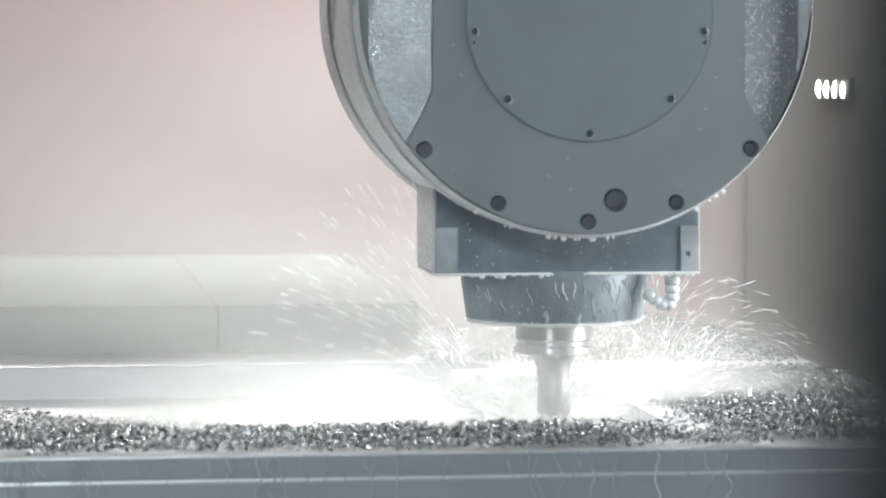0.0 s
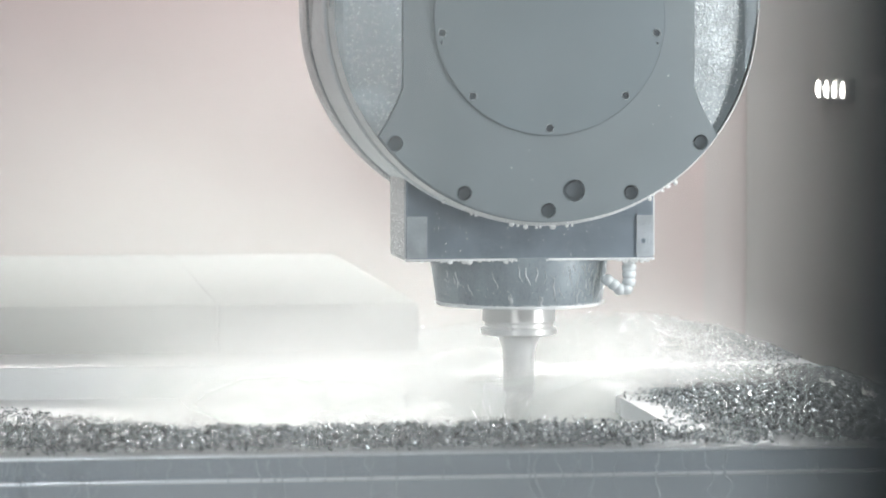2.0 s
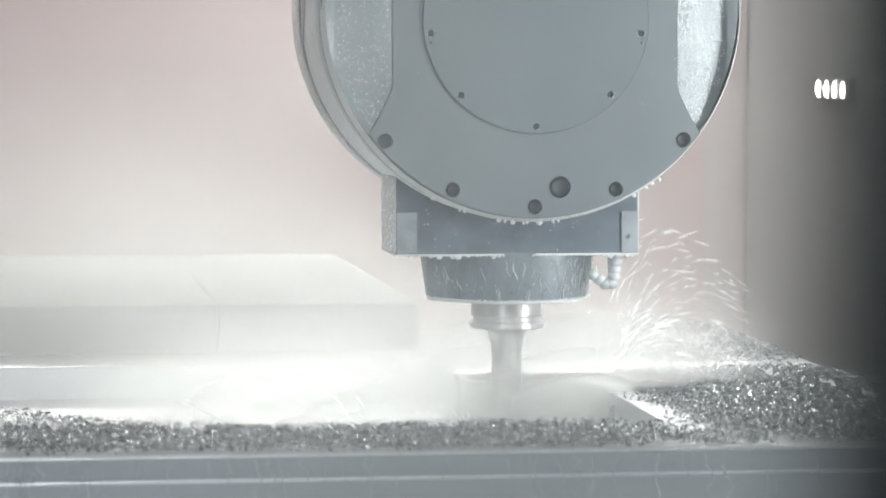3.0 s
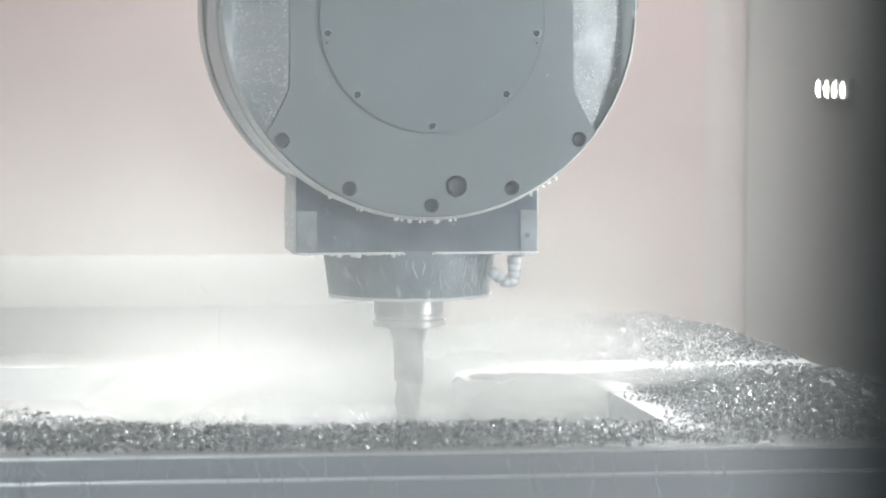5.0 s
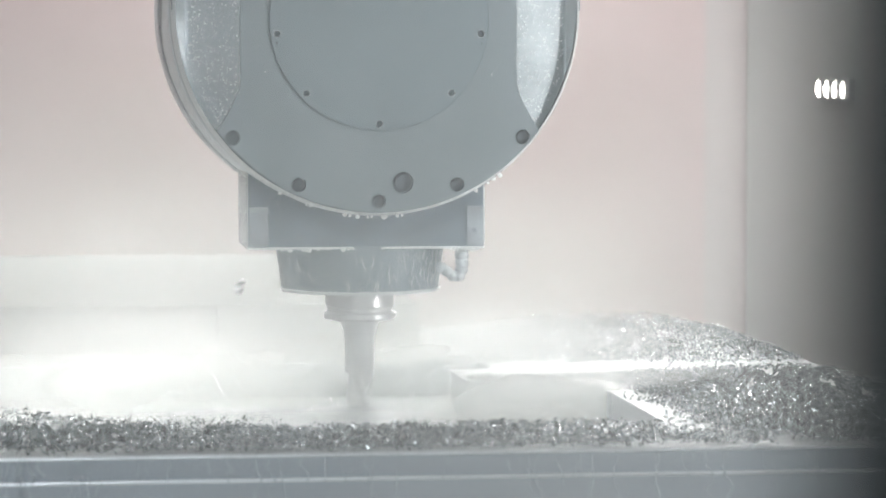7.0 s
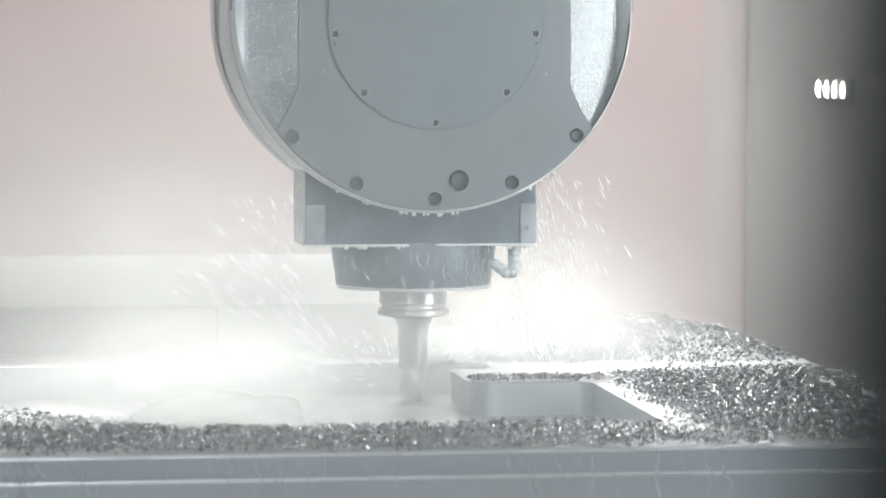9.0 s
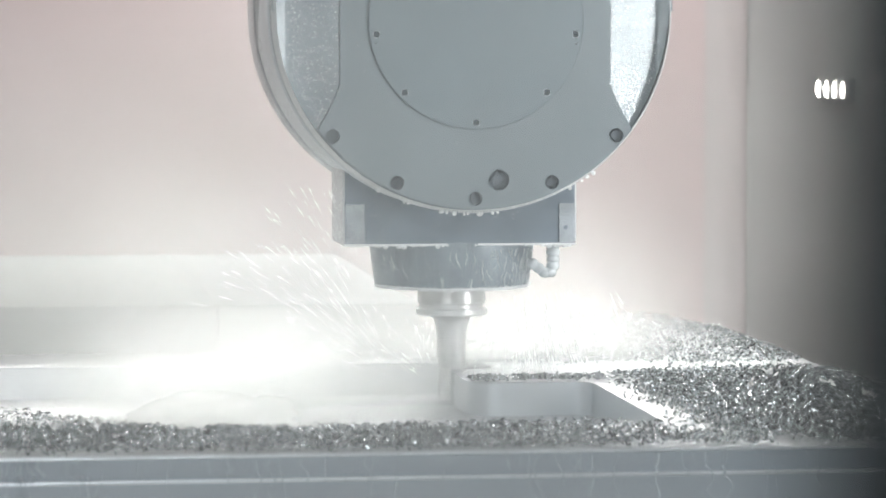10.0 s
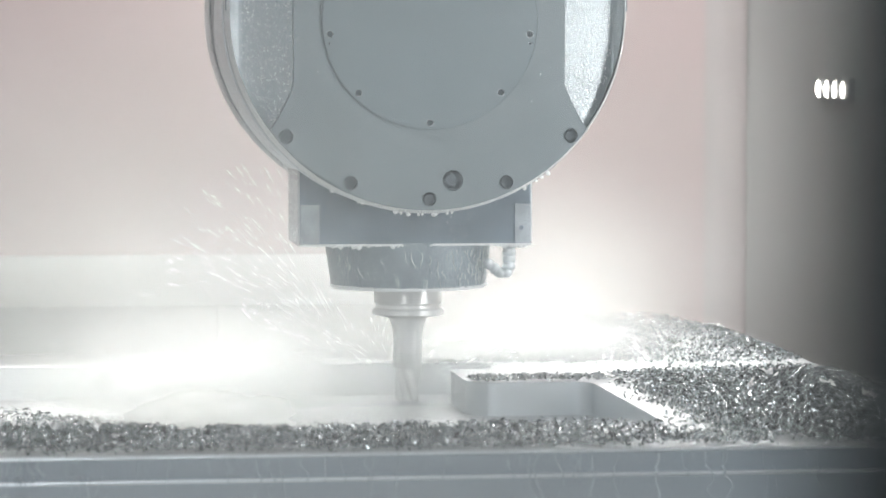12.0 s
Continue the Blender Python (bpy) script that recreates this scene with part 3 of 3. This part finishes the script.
def heap(seed, n, x0, x1, y0, y1, height, keep, base=TOP):
    rng = np.random.default_rng(seed)
    x, y = rng.uniform(x0, x1, n), rng.uniform(y0, y1, n)
    h = np.array([height(a, b) for a, b in zip(x, y)])
    ok = np.array([keep(a, b) for a, b in zip(x, y)]) > rng.uniform(0, 1, n)
    z = base + 0.0012 + h * rng.uniform(0.0, 1.0, n) ** 0.6
    return np.stack([x, y, z], -1)[ok]


def smooth01(a, b, v):
    u = min(1.0, max(0.0, (v - a) / (b - a)))
    return u * u * (3 - 2 * u)


def wob(x, y, s, k=0.0):
    return noise.noise((x * s, y * s, k))


chips("chips_front", "grey aluminium chips heaped along the front edge of the workpiece",
      heap(1, 25000, -0.30, 0.60, BY0 + 0.004, 2.700, lambda x, y: (0.003 + 0.003 * smooth01(2.50, 2.57, y)) * (1 + 0.5 * smooth01(0.18, 0.02, x)) + 0.003 * max(0, wob(x, y, 22)),
           lambda x, y: smooth01(2.690, 2.650, y + 0.03 * wob(x, y, 30, 3) - 0.02 * smooth01(0.16, 0.04, x)) * (1 - smooth01(0.40, 0.62, x) * smooth01(2.56, 2.62, y + 0.03 * wob(x, y, 40)))), 11)
chips("chips_right", "glittering aluminium chips heaped on the workpiece beside the pocket",
      heap(2, 30000, 0.545, BX1 - 0.001, BY0 + 0.004, 3.115, lambda x, y: 0.003 + 0.006 * smooth01(0.56, 0.66, x) * smooth01(0.792, 0.75, x) + 0.004 * max(0, wob(x, y, 18)),
           lambda x, y: smooth01(0.550, 0.605, x + 0.02 * wob(x, y, 25, 1) - 0.05 * smooth01(2.65, 2.54, y)) * (0.35 + 0.65 * smooth01(3.13, 3.02, y))), 12)
chips("chips_back", "glittering aluminium chips scattered over the far end of the workpiece",
      heap(3, 15000, 0.42, BX1 - 0.001, 3.20, BY1 - 0.02, lambda x, y: 0.002 + 0.016 * smooth01(3.22, 3.45, y) * smooth01(0.792, 0.70, x) * smooth01(0.46, 0.62, x),
           lambda x, y: smooth01(3.20, 3.27, y + 0.04 * wob(x, y, 20)) * (0.35 + 0.65 * smooth01(0.40, 0.56, x + 0.06 * wob(x, y, 15, 5)))), 13)
chips("chips_left", "pale aluminium chips piled on the pocket floor in the mist",
      heap(4, 14000, -0.25, 0.30, 2.72, 3.10, lambda x, y: 0.004 + 0.026 * smooth01(0.16, 0.0, x) * smooth01(3.12, 2.95, y) * (0.6 + wob(x, y, 14)),
           lambda x, y: smooth01(0.30, 0.06, x + 0.10 * wob(x, y, 12)) * smooth01(3.10, 2.98, y + 0.05 * wob(x, y, 10, 2)), FLOOR), 14)
chips("chips_land", "thin row of aluminium chips along the pocket's rim",
      heap(5, 1500, 0.435, 0.56, PY1 + 0.002, PY1 + 0.06, lambda x, y: 0.003, lambda x, y: 0.7 * smooth01(PY1 + 0.06, PY1 + 0.01, y)), 15)


# ---- coolant on the workpiece and in the air ----
def build_runs():
    """Thin wavering trickles down the front of the workpiece."""
    rng = random.Random(21)
    bm = bmesh.new()
    for i in range(80):
        x = rng.uniform(-0.16, 0.74)
        z, y = TOP - 0.001, BY0 - 0.0058
        w = rng.uniform(0.00033, 0.0007)
        k, ph = rng.uniform(60, 160), rng.uniform(0, 6)
        length = rng.choice((0.012, 0.018, 0.036, 0.05, 0.05))
        prev = None
        n = 16
        for j in range(n + 1):
            zz = z - length * j / n
            yy = y if zz > TOP - 0.0155 else y - 0.0135
            xx = x + 0.0022 * math.sin(k * zz * 2 + ph) + 0.0012 * math.sin(k * 3.1 * zz + ph * 2)
            ring = [bm.verts.new((xx + a * w, yy + b * w, zz)) for a, b in ((-1, 0.3), (0, -0.7), (1, 0.3))]
            if prev:
                for q in range(2):
                    bm.faces.new((prev[q], prev[q + 1], ring[q + 1], ring[q]))
            prev = ring
        if length < 0.03:
            blob((prev[1].co.x, prev[1].co.y, prev[1].co.z), w * 1.5, w * 1.2, w * 2.2, bm, 8)
    return tagged(part("coolant_trickles", bm, TRICKLE, None, smooth=True), "clear coolant trickling down the workpiece's front edge", "coolant", kind="stuff")


build_runs()


def streaks(name, label, seed, count, place, size=(0.004, 0.016), thick=(0.0003, 0.0009)):
    """A cloud of flying drops, each drawn out along its way."""
    rng = random.Random(seed)
    bm = bmesh.new()
    for i in range(count):
        p, d = place(rng)
        d = Vector(d).normalized()
        L, r = rng.uniform(*size), rng.uniform(*thick)
        u = d.orthogonal().normalized()
        v = d.cross(u)
        p = Vector(p)
        tips = bm.verts.new(p - d * L / 2), bm.verts.new(p + d * L / 2)
        mid = [bm.verts.new(p + d * L * 0.15 + (u * math.cos(a) + v * math.sin(a)) * r) for a in (0, 1.257, 2.513, 3.77, 5.027)]
        for k in range(5):
            bm.faces.new((tips[0], mid[k], mid[(k + 1) % 5]))
            bm.faces.new((tips[1], mid[(k + 1) % 5], mid[k]))
    return tagged(part(name, bm, SPRAY, None, smooth=True), label, "coolant spray", kind="stuff")


def fan_left(rng):
    a, r = radians(rng.gauss(138, 16)), 0.03 + 0.17 * rng.random() ** 0.8
    return (r * math.cos(a), rng.uniform(-0.05, 0.05), r * math.sin(a)), (math.cos(a), 0, math.sin(a) - 0.15)


def fan_right(rng):
    x = rng.gauss(0.0, 0.028)
    z = rng.uniform(0.0, 0.17)
    return (x, rng.uniform(-0.05, 0.05), z), (0.25 + 4 * x, 0, -1 + rng.gauss(0, 0.25))


def fan_low(rng):
    a, r = radians(rng.uniform(5, 175)), 0.02 + 0.09 * rng.random()
    return (r * 1.5 * math.cos(a), rng.uniform(-0.05, 0.05), 0.5 * r * math.sin(a)), (math.cos(a), 0, 0.6 * math.sin(a) + rng.gauss(0, 0.2))


SPRAY_LEFT = streaks("spray_left", "white coolant drops flung up beside the cutter", 31, 170, fan_left, (0.005, 0.024), (0.00014, 0.0005))
SPRAY_RIGHT = streaks("spray_right", "white curtain of coolant drops falling beside the nozzle", 32, 420, fan_right, (0.004, 0.020), (0.00018, 0.0008))
def fan_burst(rng):
    a, r = radians(rng.gauss(62, 24)), 0.015 + 0.135 * rng.random() ** 0.7
    return (r * math.cos(a), rng.uniform(-0.04, 0.04), r * math.sin(a)), (math.cos(a), 0, math.sin(a) - 0.9 * r / 0.15 + rng.gauss(0, 0.12))


SPRAY_BURST = streaks("spray_burst", "bright burst of coolant drops thrown up beside the cutter", 34, 180, fan_burst, (0.005, 0.022), (0.00014, 0.0006))
SPRAY_LOW = streaks("spray_low", "coolant drops splashing from the cutter over the workpiece", 33, 140, fan_low, (0.004, 0.016), (0.0002, 0.0006))


def bead_mesh(seed, spots, name, parent, mat):
    """Fine beads of coolant clinging to a face."""
    rng = random.Random(seed)
    bm = bmesh.new()
    for x, y, z in spots(rng):
        r = rng.uniform(0.00022, 0.00062)
        bmesh.ops.create_icosphere(bm, subdivisions=1, radius=r, matrix=Matrix.Translation((x, y, z)) @ Matrix.Diagonal((1, 0.6, rng.uniform(1, 1.9), 1)))
    ob = part(name, bm, mat, parent, "fine beads of coolant", smooth=True)
    ob["kind"] = "stuff"
    return ob


bead_mesh(41, lambda g: [(g.uniform(-0.109, 0.105), 0.0885, g.uniform(-0.194, -0.155)) for _ in range(60)], "droplet_coat", HEAD, BEAD)
bead_mesh(42, lambda g: [(0.0765 * math.sin(a), 0.166 - 0.0765 * math.cos(a), z) for a, z in ((g.uniform(-1.4, 1.4), g.uniform(-0.23, -0.2)) for _ in range(90))], "droplet_coat", HEAD, BEAD)
bead_mesh(43, lambda g: [(g.uniform(-0.13, 0.13), -0.0006, g.uniform(-0.13, 0.05)) for _ in range(45)], "droplet_coat", HEAD, BEAD)
for side, tag in ((-1, 48), (1, 49)):
    bead_mesh(tag, lambda g: [(side * x, 0.0096 + 0.249 * (x - 0.1235), z) for x, z in ((g.uniform(0.125, 0.169), 0.06 - 0.15 * g.random() ** 0.7) for _ in range(700)) if z > 0.030 - math.sqrt(0.1795 ** 2 - x * x)], "droplet_coat", HEAD, BEAD)
bead_mesh(44, lambda g: [(-0.1119, g.uniform(0.092, 0.192), g.uniform(-0.193, -0.07)) for _ in range(420)], "droplet_coat", HEAD, WET_GLINT)
bead_mesh(45, lambda g: [(0.1805 * math.sin(a), 0.012 + 0.008 * g.random(), 0.021 - 0.1815 * math.cos(a)) for a in (g.uniform(-0.9, 0.7) for _ in range(330))], "droplet_coat", HEAD, WET_GLINT)
bead_mesh(46, lambda g: [((0.076 - 0.002 * g.random()) * math.sin(a), 0.166 - 0.0745 * math.cos(a), -0.2362 - 0.0012 * g.random()) for a in (g.uniform(-1.5, 1.5) for _ in range(330))], "droplet_coat", HEAD, WET_GLINT)
bead_mesh(47, lambda g: [(g.uniform(-0.110, 0.106), 0.0878, -0.1955 - 0.0012 * g.random()) for _ in range(300)], "droplet_coat", HEAD, WET_GLINT)


def nose_streaks(seed, count):
    """Coolant running down the spindle nose, thickest on the hose side."""
    rng = random.Random(seed)
    bm = bmesh.new()
    for i in range(count):
        a = min(1.4, rng.gauss(0.85, 0.35)) if i % 3 else rng.uniform(-1.3, 1.2)
        z, L, w = rng.uniform(-0.230, -0.200), rng.uniform(0.003, 0.016), rng.uniform(0.00025, 0.0007)
        prev = None
        for k in range(6):
            zz = max(-0.2365, z - L * k / 5)
            rad = 0.0792 - 0.0055 * (-0.1985 - zz) / 0.0375
            aa = a + 0.012 * math.sin(5 * k + i) + 0.010 * k * (i % 2)
            ww = w * (0.4 + 0.6 * math.sin(math.pi * (k + 0.5) / 6))
            ring = [bm.verts.new(((rad + h) * math.sin(aa + o * ww / rad), 0.166 - (rad + h) * math.cos(aa + o * ww / rad), zz)) for o, h in ((-1, 0.0), (0, 0.0006), (1, 0.0))]
            if prev:
                for q in range(2):
                    bm.faces.new((prev[q], prev[q + 1], ring[q + 1], ring[q]))
            prev = ring
    ob = part("coolant_streaks", bm, BEAD, HEAD, "thin streaks of running coolant", smooth=True)
    ob["kind"] = "stuff"


nose_streaks(52, 70)


def build_flying_chip(seed):
    rng = random.Random(seed)
    bm = bmesh.new()
    prev = None
    L, w = rng.uniform(0.012, 0.022), rng.uniform(0.0018, 0.0032)
    for j in range(13):
        u = j / 12 - 0.5
        c = Vector((L * u, 0.0015 * math.sin(9 * u + seed), 0.0018 * math.cos(13 * u + seed)))
        tw = 5 * u + seed
        a, b = Vector((0, math.cos(tw), math.sin(tw))) * w * (1.1 - abs(u)), Vector((0, -math.sin(tw), math.cos(tw))) * w * 0.25
        ring = [bm.verts.new(c + q) for q in (a, b, -a, -b)]
        if prev:
            for k in range(4):
                bm.faces.new((prev[k], prev[(k + 1) % 4], ring[(k + 1) % 4], ring[k]))
        prev = ring
    ob = part("flying_chip", bm, TOOL_STEEL, None, smooth=True)
    return tagged(ob, "bright curled aluminium chip flung from the cutter", "metal chip", "flying chips")


FLYING = [build_flying_chip(50 + i) for i in range(7)]


# ---- rounded corner of the cabin ----
def build_corner():
    bm = bmesh.new()
    r, prev = 0.055, None
    for i in range(11):
        a = radians(9 * i)
        x, y = XR - r + r * math.sin(a), YB - r + r * math.cos(a)
        cur = [bm.verts.new((x - 0.002, y - 0.002, z)) for z in (0.0, 2.70)]
        if prev:
            bm.faces.new((prev[0], cur[0], cur[1], prev[1]))
        prev = cur
    return tagged(part("trim_corner", bm, CORNER, None, smooth=True), "rounded pale corner strip of the machine cabin", "trim", kind="structure")


CORNER = surface("corner_paint", (0.55, 0.50, 0.49), 0.14, 0.0, 3, 80, 0.04, 0.05, 0.02)
build_corner()


# ---- coolant mist ----
def mist(name, centre, rx, ry, rz, layers, density, seed, label, soft=2.2):
    """A cloud of mist: bowed veils one behind another, each thinning out from its middle."""
    thing = empty(name, pose(*centre))
    tagged(thing, label, "mist", kind="stuff")
    rng = random.Random(seed)
    for i in range(layers):
        u = (i + 0.5) / layers * 2 - 1
        s = math.sqrt(1 - 0.6 * u * u)
        bm = bmesh.new()
        bmesh.ops.create_grid(bm, x_segments=14, y_segments=14, size=1, matrix=Matrix.Rotation(radians(90), 4, "X"))
        for v in bm.verts:
            r2 = v.co.x ** 2 + v.co.z ** 2
            v.co.y = 0.10 * (1 - r2) * (1 if i % 2 else -1) + 0.05 * noise.noise((v.co.x * 2 + i, v.co.z * 2, seed))
        ob = part("veil", bm, mist_material("mist", density, 1.5, seed + i * 1.7, soft), thing, smooth=True)
        ob.matrix_local = Matrix.Translation((rng.uniform(-0.08, 0.08) * rx, u * ry, rng.uniform(-0.05, 0.05) * rz)) @ Matrix.Diagonal((rx * s, max(0.02, ry / layers), rz * s, 1))
    return thing


MIST_LOW = mist("mist_low", (0.26, 3.12, 1.12), 0.34, 0.06, 0.13, 5, 0.30, 1, "dense bright coolant mist spreading low over the workpiece", 2.4)
MIST_TOOL = mist("mist_tool", (0.46, 3.0, 1.10), 0.36, 0.04, 0.13, 3, 0.34, 3, "bright coolant mist swirling round the cutter", 2.2)
MIST_TIP = mist("mist_tip", (0.46, 2.7, 1.07), 0.22, 0.015, 0.075, 2, 0.20, 21, "coolant mist hiding the tip of the cutter", 2.0)
MIST_POCKET = mist("mist_pocket", (0.53, 2.9, 1.10), 0.26, 0.05, 0.17, 5, 0.14, 5, "bright coolant mist rising out of the pocket", 2.6)
MIST_LEFT = mist("mist_left", (-0.12, 3.02, 1.14), 0.95, 0.03, 0.36, 3, 0.17, 9, "pale haze of coolant hanging over the workpiece's shoulder", 1.5)
MIST_BACK = mist("mist_back", (0.40, 3.75, 1.22), 0.95, 0.05, 0.50, 2, 0.16, 11, "pale haze of coolant hanging in the back of the cabin")
MIST_FRONT = mist("mist_front", (0.25, 2.30, 1.20), 0.85, 0.03, 0.62, 2, 0.14, 14, "thin coolant mist drifting before the spindle head", 1.8)
MIST_FILL = mist("mist_fill", (0.49, 2.97, 1.08), 0.24, 0.03, 0.085, 3, 0.36, 29, "bright coolant mist filling the pocket", 1.8)
MIST_VEIL = mist("mist_veil", (0.25, 2.40, 1.0), 0.62, 0.02, 0.30, 2, 0.11, 25, "thin coolant mist rising before the workpiece", 1.6)
MIST_REAR = mist("mist_rear", (0.40, 3.30, 1.14), 0.56, 0.04, 0.22, 3, 0.24, 17, "pale coolant mist behind the cutter", 2.0)


# ---- things in motion ----
def motions():
    rows = [(0.0, 0.4659, 2.6212), (0.5, 0.4661, 2.6695), (1.0, 0.4661, 2.7165), (1.5, 0.4656, 2.7620), (2.0, 0.4654, 2.8089), (2.5, 0.4652, 2.8553), (2.8, 0.4645, 2.8740), (3.0, 0.4652, 2.8790), (3.2, 0.4681, 2.8794),
            (3.7, 0.4560, 2.8840), (4.3, 0.4180, 2.8940), (4.8, 0.3903, 2.9050), (5.0, 0.3799, 2.9140), (5.5, 0.3582, 2.9336), (6.0, 0.3455, 2.9540), (6.5, 0.3416, 2.9774), (7.0, 0.3437, 3.0005), (7.2, 0.3468, 3.0088),
            (7.8, 0.3690, 3.0270), (8.4, 0.3930, 3.0360), (8.8, 0.4011, 3.0385), (9.0, 0.3994, 3.0395), (9.5, 0.4059, 3.0409), (10.0, 0.4365, 3.0414), (10.5, 0.4520, 3.0416), (11.0, 0.4377, 3.0418), (11.5, 0.4007, 3.0418), (12.0, 0.3945, 3.0418)]
    walk(HEAD, [(t, pose(x, y, 1.4152)) for t, x, y in rows])
    # the mist follows the cutter and drifts
    walk(MIST_LOW, [(t, pose(x - 0.20, y + 0.14, 1.085, 0, 3 * math.sin(t), 0)) for t, x, y in rows])
    walk(MIST_TOOL, [(t, pose(x + 0.02, y + 0.25, 1.100, 0, 6 * math.sin(1.3 * t), 0)) for t, x, y in rows])
    walk(MIST_TIP, [(t, pose(x - 0.01, y + 0.12, 1.068, 0, 4 * math.sin(1.7 * t), 0)) for t, x, y in rows])
    walk(MIST_POCKET, [(0, pose(0.60, 2.86, 1.07)), (3.2, pose(0.56, 2.99, 1.08)), (4.8, pose(0.51, 2.99, 1.085)), (7.2, pose(0.50, 2.99, 1.085)), (8.8, pose(0.52, 3.22, 1.12)), (10.5, pose(0.53, 3.23, 1.11)), (12, pose(0.53, 3.23, 1.13))])
    walk(MIST_LEFT, [(0, pose(-0.13, 3.02, 1.14)), (6, pose(-0.10, 3.02, 1.15)), (12, pose(-0.12, 3.02, 1.15))])
    walk(MIST_BACK, [(0, pose(0.40, 3.75, 1.20)), (6, pose(0.46, 3.75, 1.23)), (12, pose(0.43, 3.75, 1.22))])
    walk(MIST_FRONT, [(0, pose(-0.40, 2.30, 1.42)), (1.5, pose(0.0, 2.30, 1.42)), (3.2, pose(0.14, 2.30, 1.40)), (4.8, pose(0.22, 2.30, 1.38)), (7.2, pose(0.24, 2.30, 1.38)), (8.8, pose(0.19, 2.30, 1.40)), (12, pose(0.16, 2.30, 1.42))])
    walk(MIST_FILL, [(0, pose(0.56, 2.84, 1.075)), (3.2, pose(0.53, 2.96, 1.08)), (4.8, pose(0.50, 2.97, 1.08)), (7.2, pose(0.48, 2.97, 1.08)), (8.0, pose(0.36, 2.97, 1.075)), (8.8, pose(0.20, 2.97, 1.070)), (12, pose(0.19, 2.97, 1.070))])
    walk(MIST_VEIL, [(0, pose(0.28, 2.40, 0.80)), (1.5, pose(0.28, 2.40, 0.92)), (3.2, pose(0.30, 2.40, 1.04)), (4.8, pose(0.32, 2.40, 1.10)), (7.2, pose(0.34, 2.40, 1.14)), (8.8, pose(0.20, 2.40, 1.02)), (10, pose(0.16, 2.40, 1.00)), (12, pose(0.12, 2.40, 0.98))])
    walk(MIST_REAR, [(t, pose(0.32 + 0.4 * (x - 0.40), 3.34, 1.14, 0, 4 * math.sin(0.9 * t), 0)) for t, x, y in rows])
    # spray thrown up by the cutter
    lift = {0.0: 0.0, 0.5: 0.02, 1.0: -0.10, 1.5: -0.20, 7.2: -0.20, 8.8: -0.06, 9.5: 0.05, 10.0: -0.03, 10.5: -0.02, 11.0: -0.06, 12.0: 0.0}
    keys = sorted(lift)

    def height(t):
        return float(np.interp(t, keys, [lift[k] for k in keys]))
    walk(SPRAY_LEFT, [(t, pose(x - 0.06, y + 0.16, 1.12 + height(t), 0, 8 * math.sin(2.1 * t), 0)) for t, x, y in rows])
    walk(SPRAY_RIGHT, [(0, pose(0.60, 3.0, 0.90)), (7.2, pose(0.52, 3.2, 0.90)), (8.4, pose(0.52, 3.2, 1.06)), (8.8, pose(0.52, 3.2, 1.11)), (9.5, pose(0.525, 3.2, 1.10)), (9.9, pose(0.53, 3.2, 1.02)), (10.3, pose(0.54, 3.2, 0.95)), (12, pose(0.53, 3.2, 0.90))])
    walk(SPRAY_BURST, [(0, pose(0.585, 2.93, 1.065)), (0.3, pose(0.590, 2.95, 1.075)), (0.7, pose(0.595, 2.98, 1.02)), (1.2, pose(0.59, 3.0, 0.93)), (2.6, pose(0.565, 3.06, 0.93)), (2.9, pose(0.562, 3.07, 1.08)), (3.2, pose(0.560, 3.07, 1.11)),
                       (3.8, pose(0.55, 3.1, 0.98)), (4.4, pose(0.55, 3.12, 0.92)), (10.1, pose(0.535, 3.2, 0.93)), (10.5, pose(0.540, 3.2, 1.11)), (10.8, pose(0.548, 3.2, 1.13)), (11.2, pose(0.55, 3.2, 1.00)), (11.6, pose(0.55, 3.2, 0.93)), (12, pose(0.55, 3.2, 0.92))])
    walk(SPRAY_LOW, [(t, pose(x - 0.02, y + 0.14, 1.10 + 0.3 * height(t), 0, 14 * math.sin(3.3 * t), 0)) for t, x, y in rows])
    # chips flung out, each coming to rest on the heaps
    hops = [(0.0, 0.9, (0.60, 2.95, 1.27), (0.74, 2.80), 0.00), (0.0, 0.5, (0.62, 2.98, 1.165), (0.70, 3.00), 0.00), (0.9, 1.9, (0.47, 2.95, 1.070), (0.73, 2.9), 0.10), (1.0, 2.0, (0.45, 2.9, 1.070), (0.05, 2.63), 0.13),
            (4.9, 6.1, (0.40, 3.04, 1.070), (0.66, 2.9), 0.12), (6.6, 7.4, (0.34, 3.12, 1.070), (0.08, 2.64), 0.11), (9.9, 11.2, (0.44, 3.225, 1.070), (0.68, 3.3), 0.12)]
    for i, (ob, (t0, t1, a, b, up)) in enumerate(zip(FLYING, hops)):
        track = [(0.0, pose(*a, 20 * i, 0, 30 * i))] if t0 > 0 else []
        for k in range(9):
            u = k / 8
            z = a[2] + (TOP + 0.012 - a[2]) * u * (u if up == 0 else 1) + 4 * up * u * (1 - u)
            track.append((t0 + (t1 - t0) * u, pose(a[0] + (b[0] - a[0]) * u, a[1] + (b[1] - a[1]) * u, z, 20 * i + 70 * k, 25 * k, 30 * i + 40 * k)))
        track.append((12.0, track[-1][1]))
        walk(ob, track)


motions()
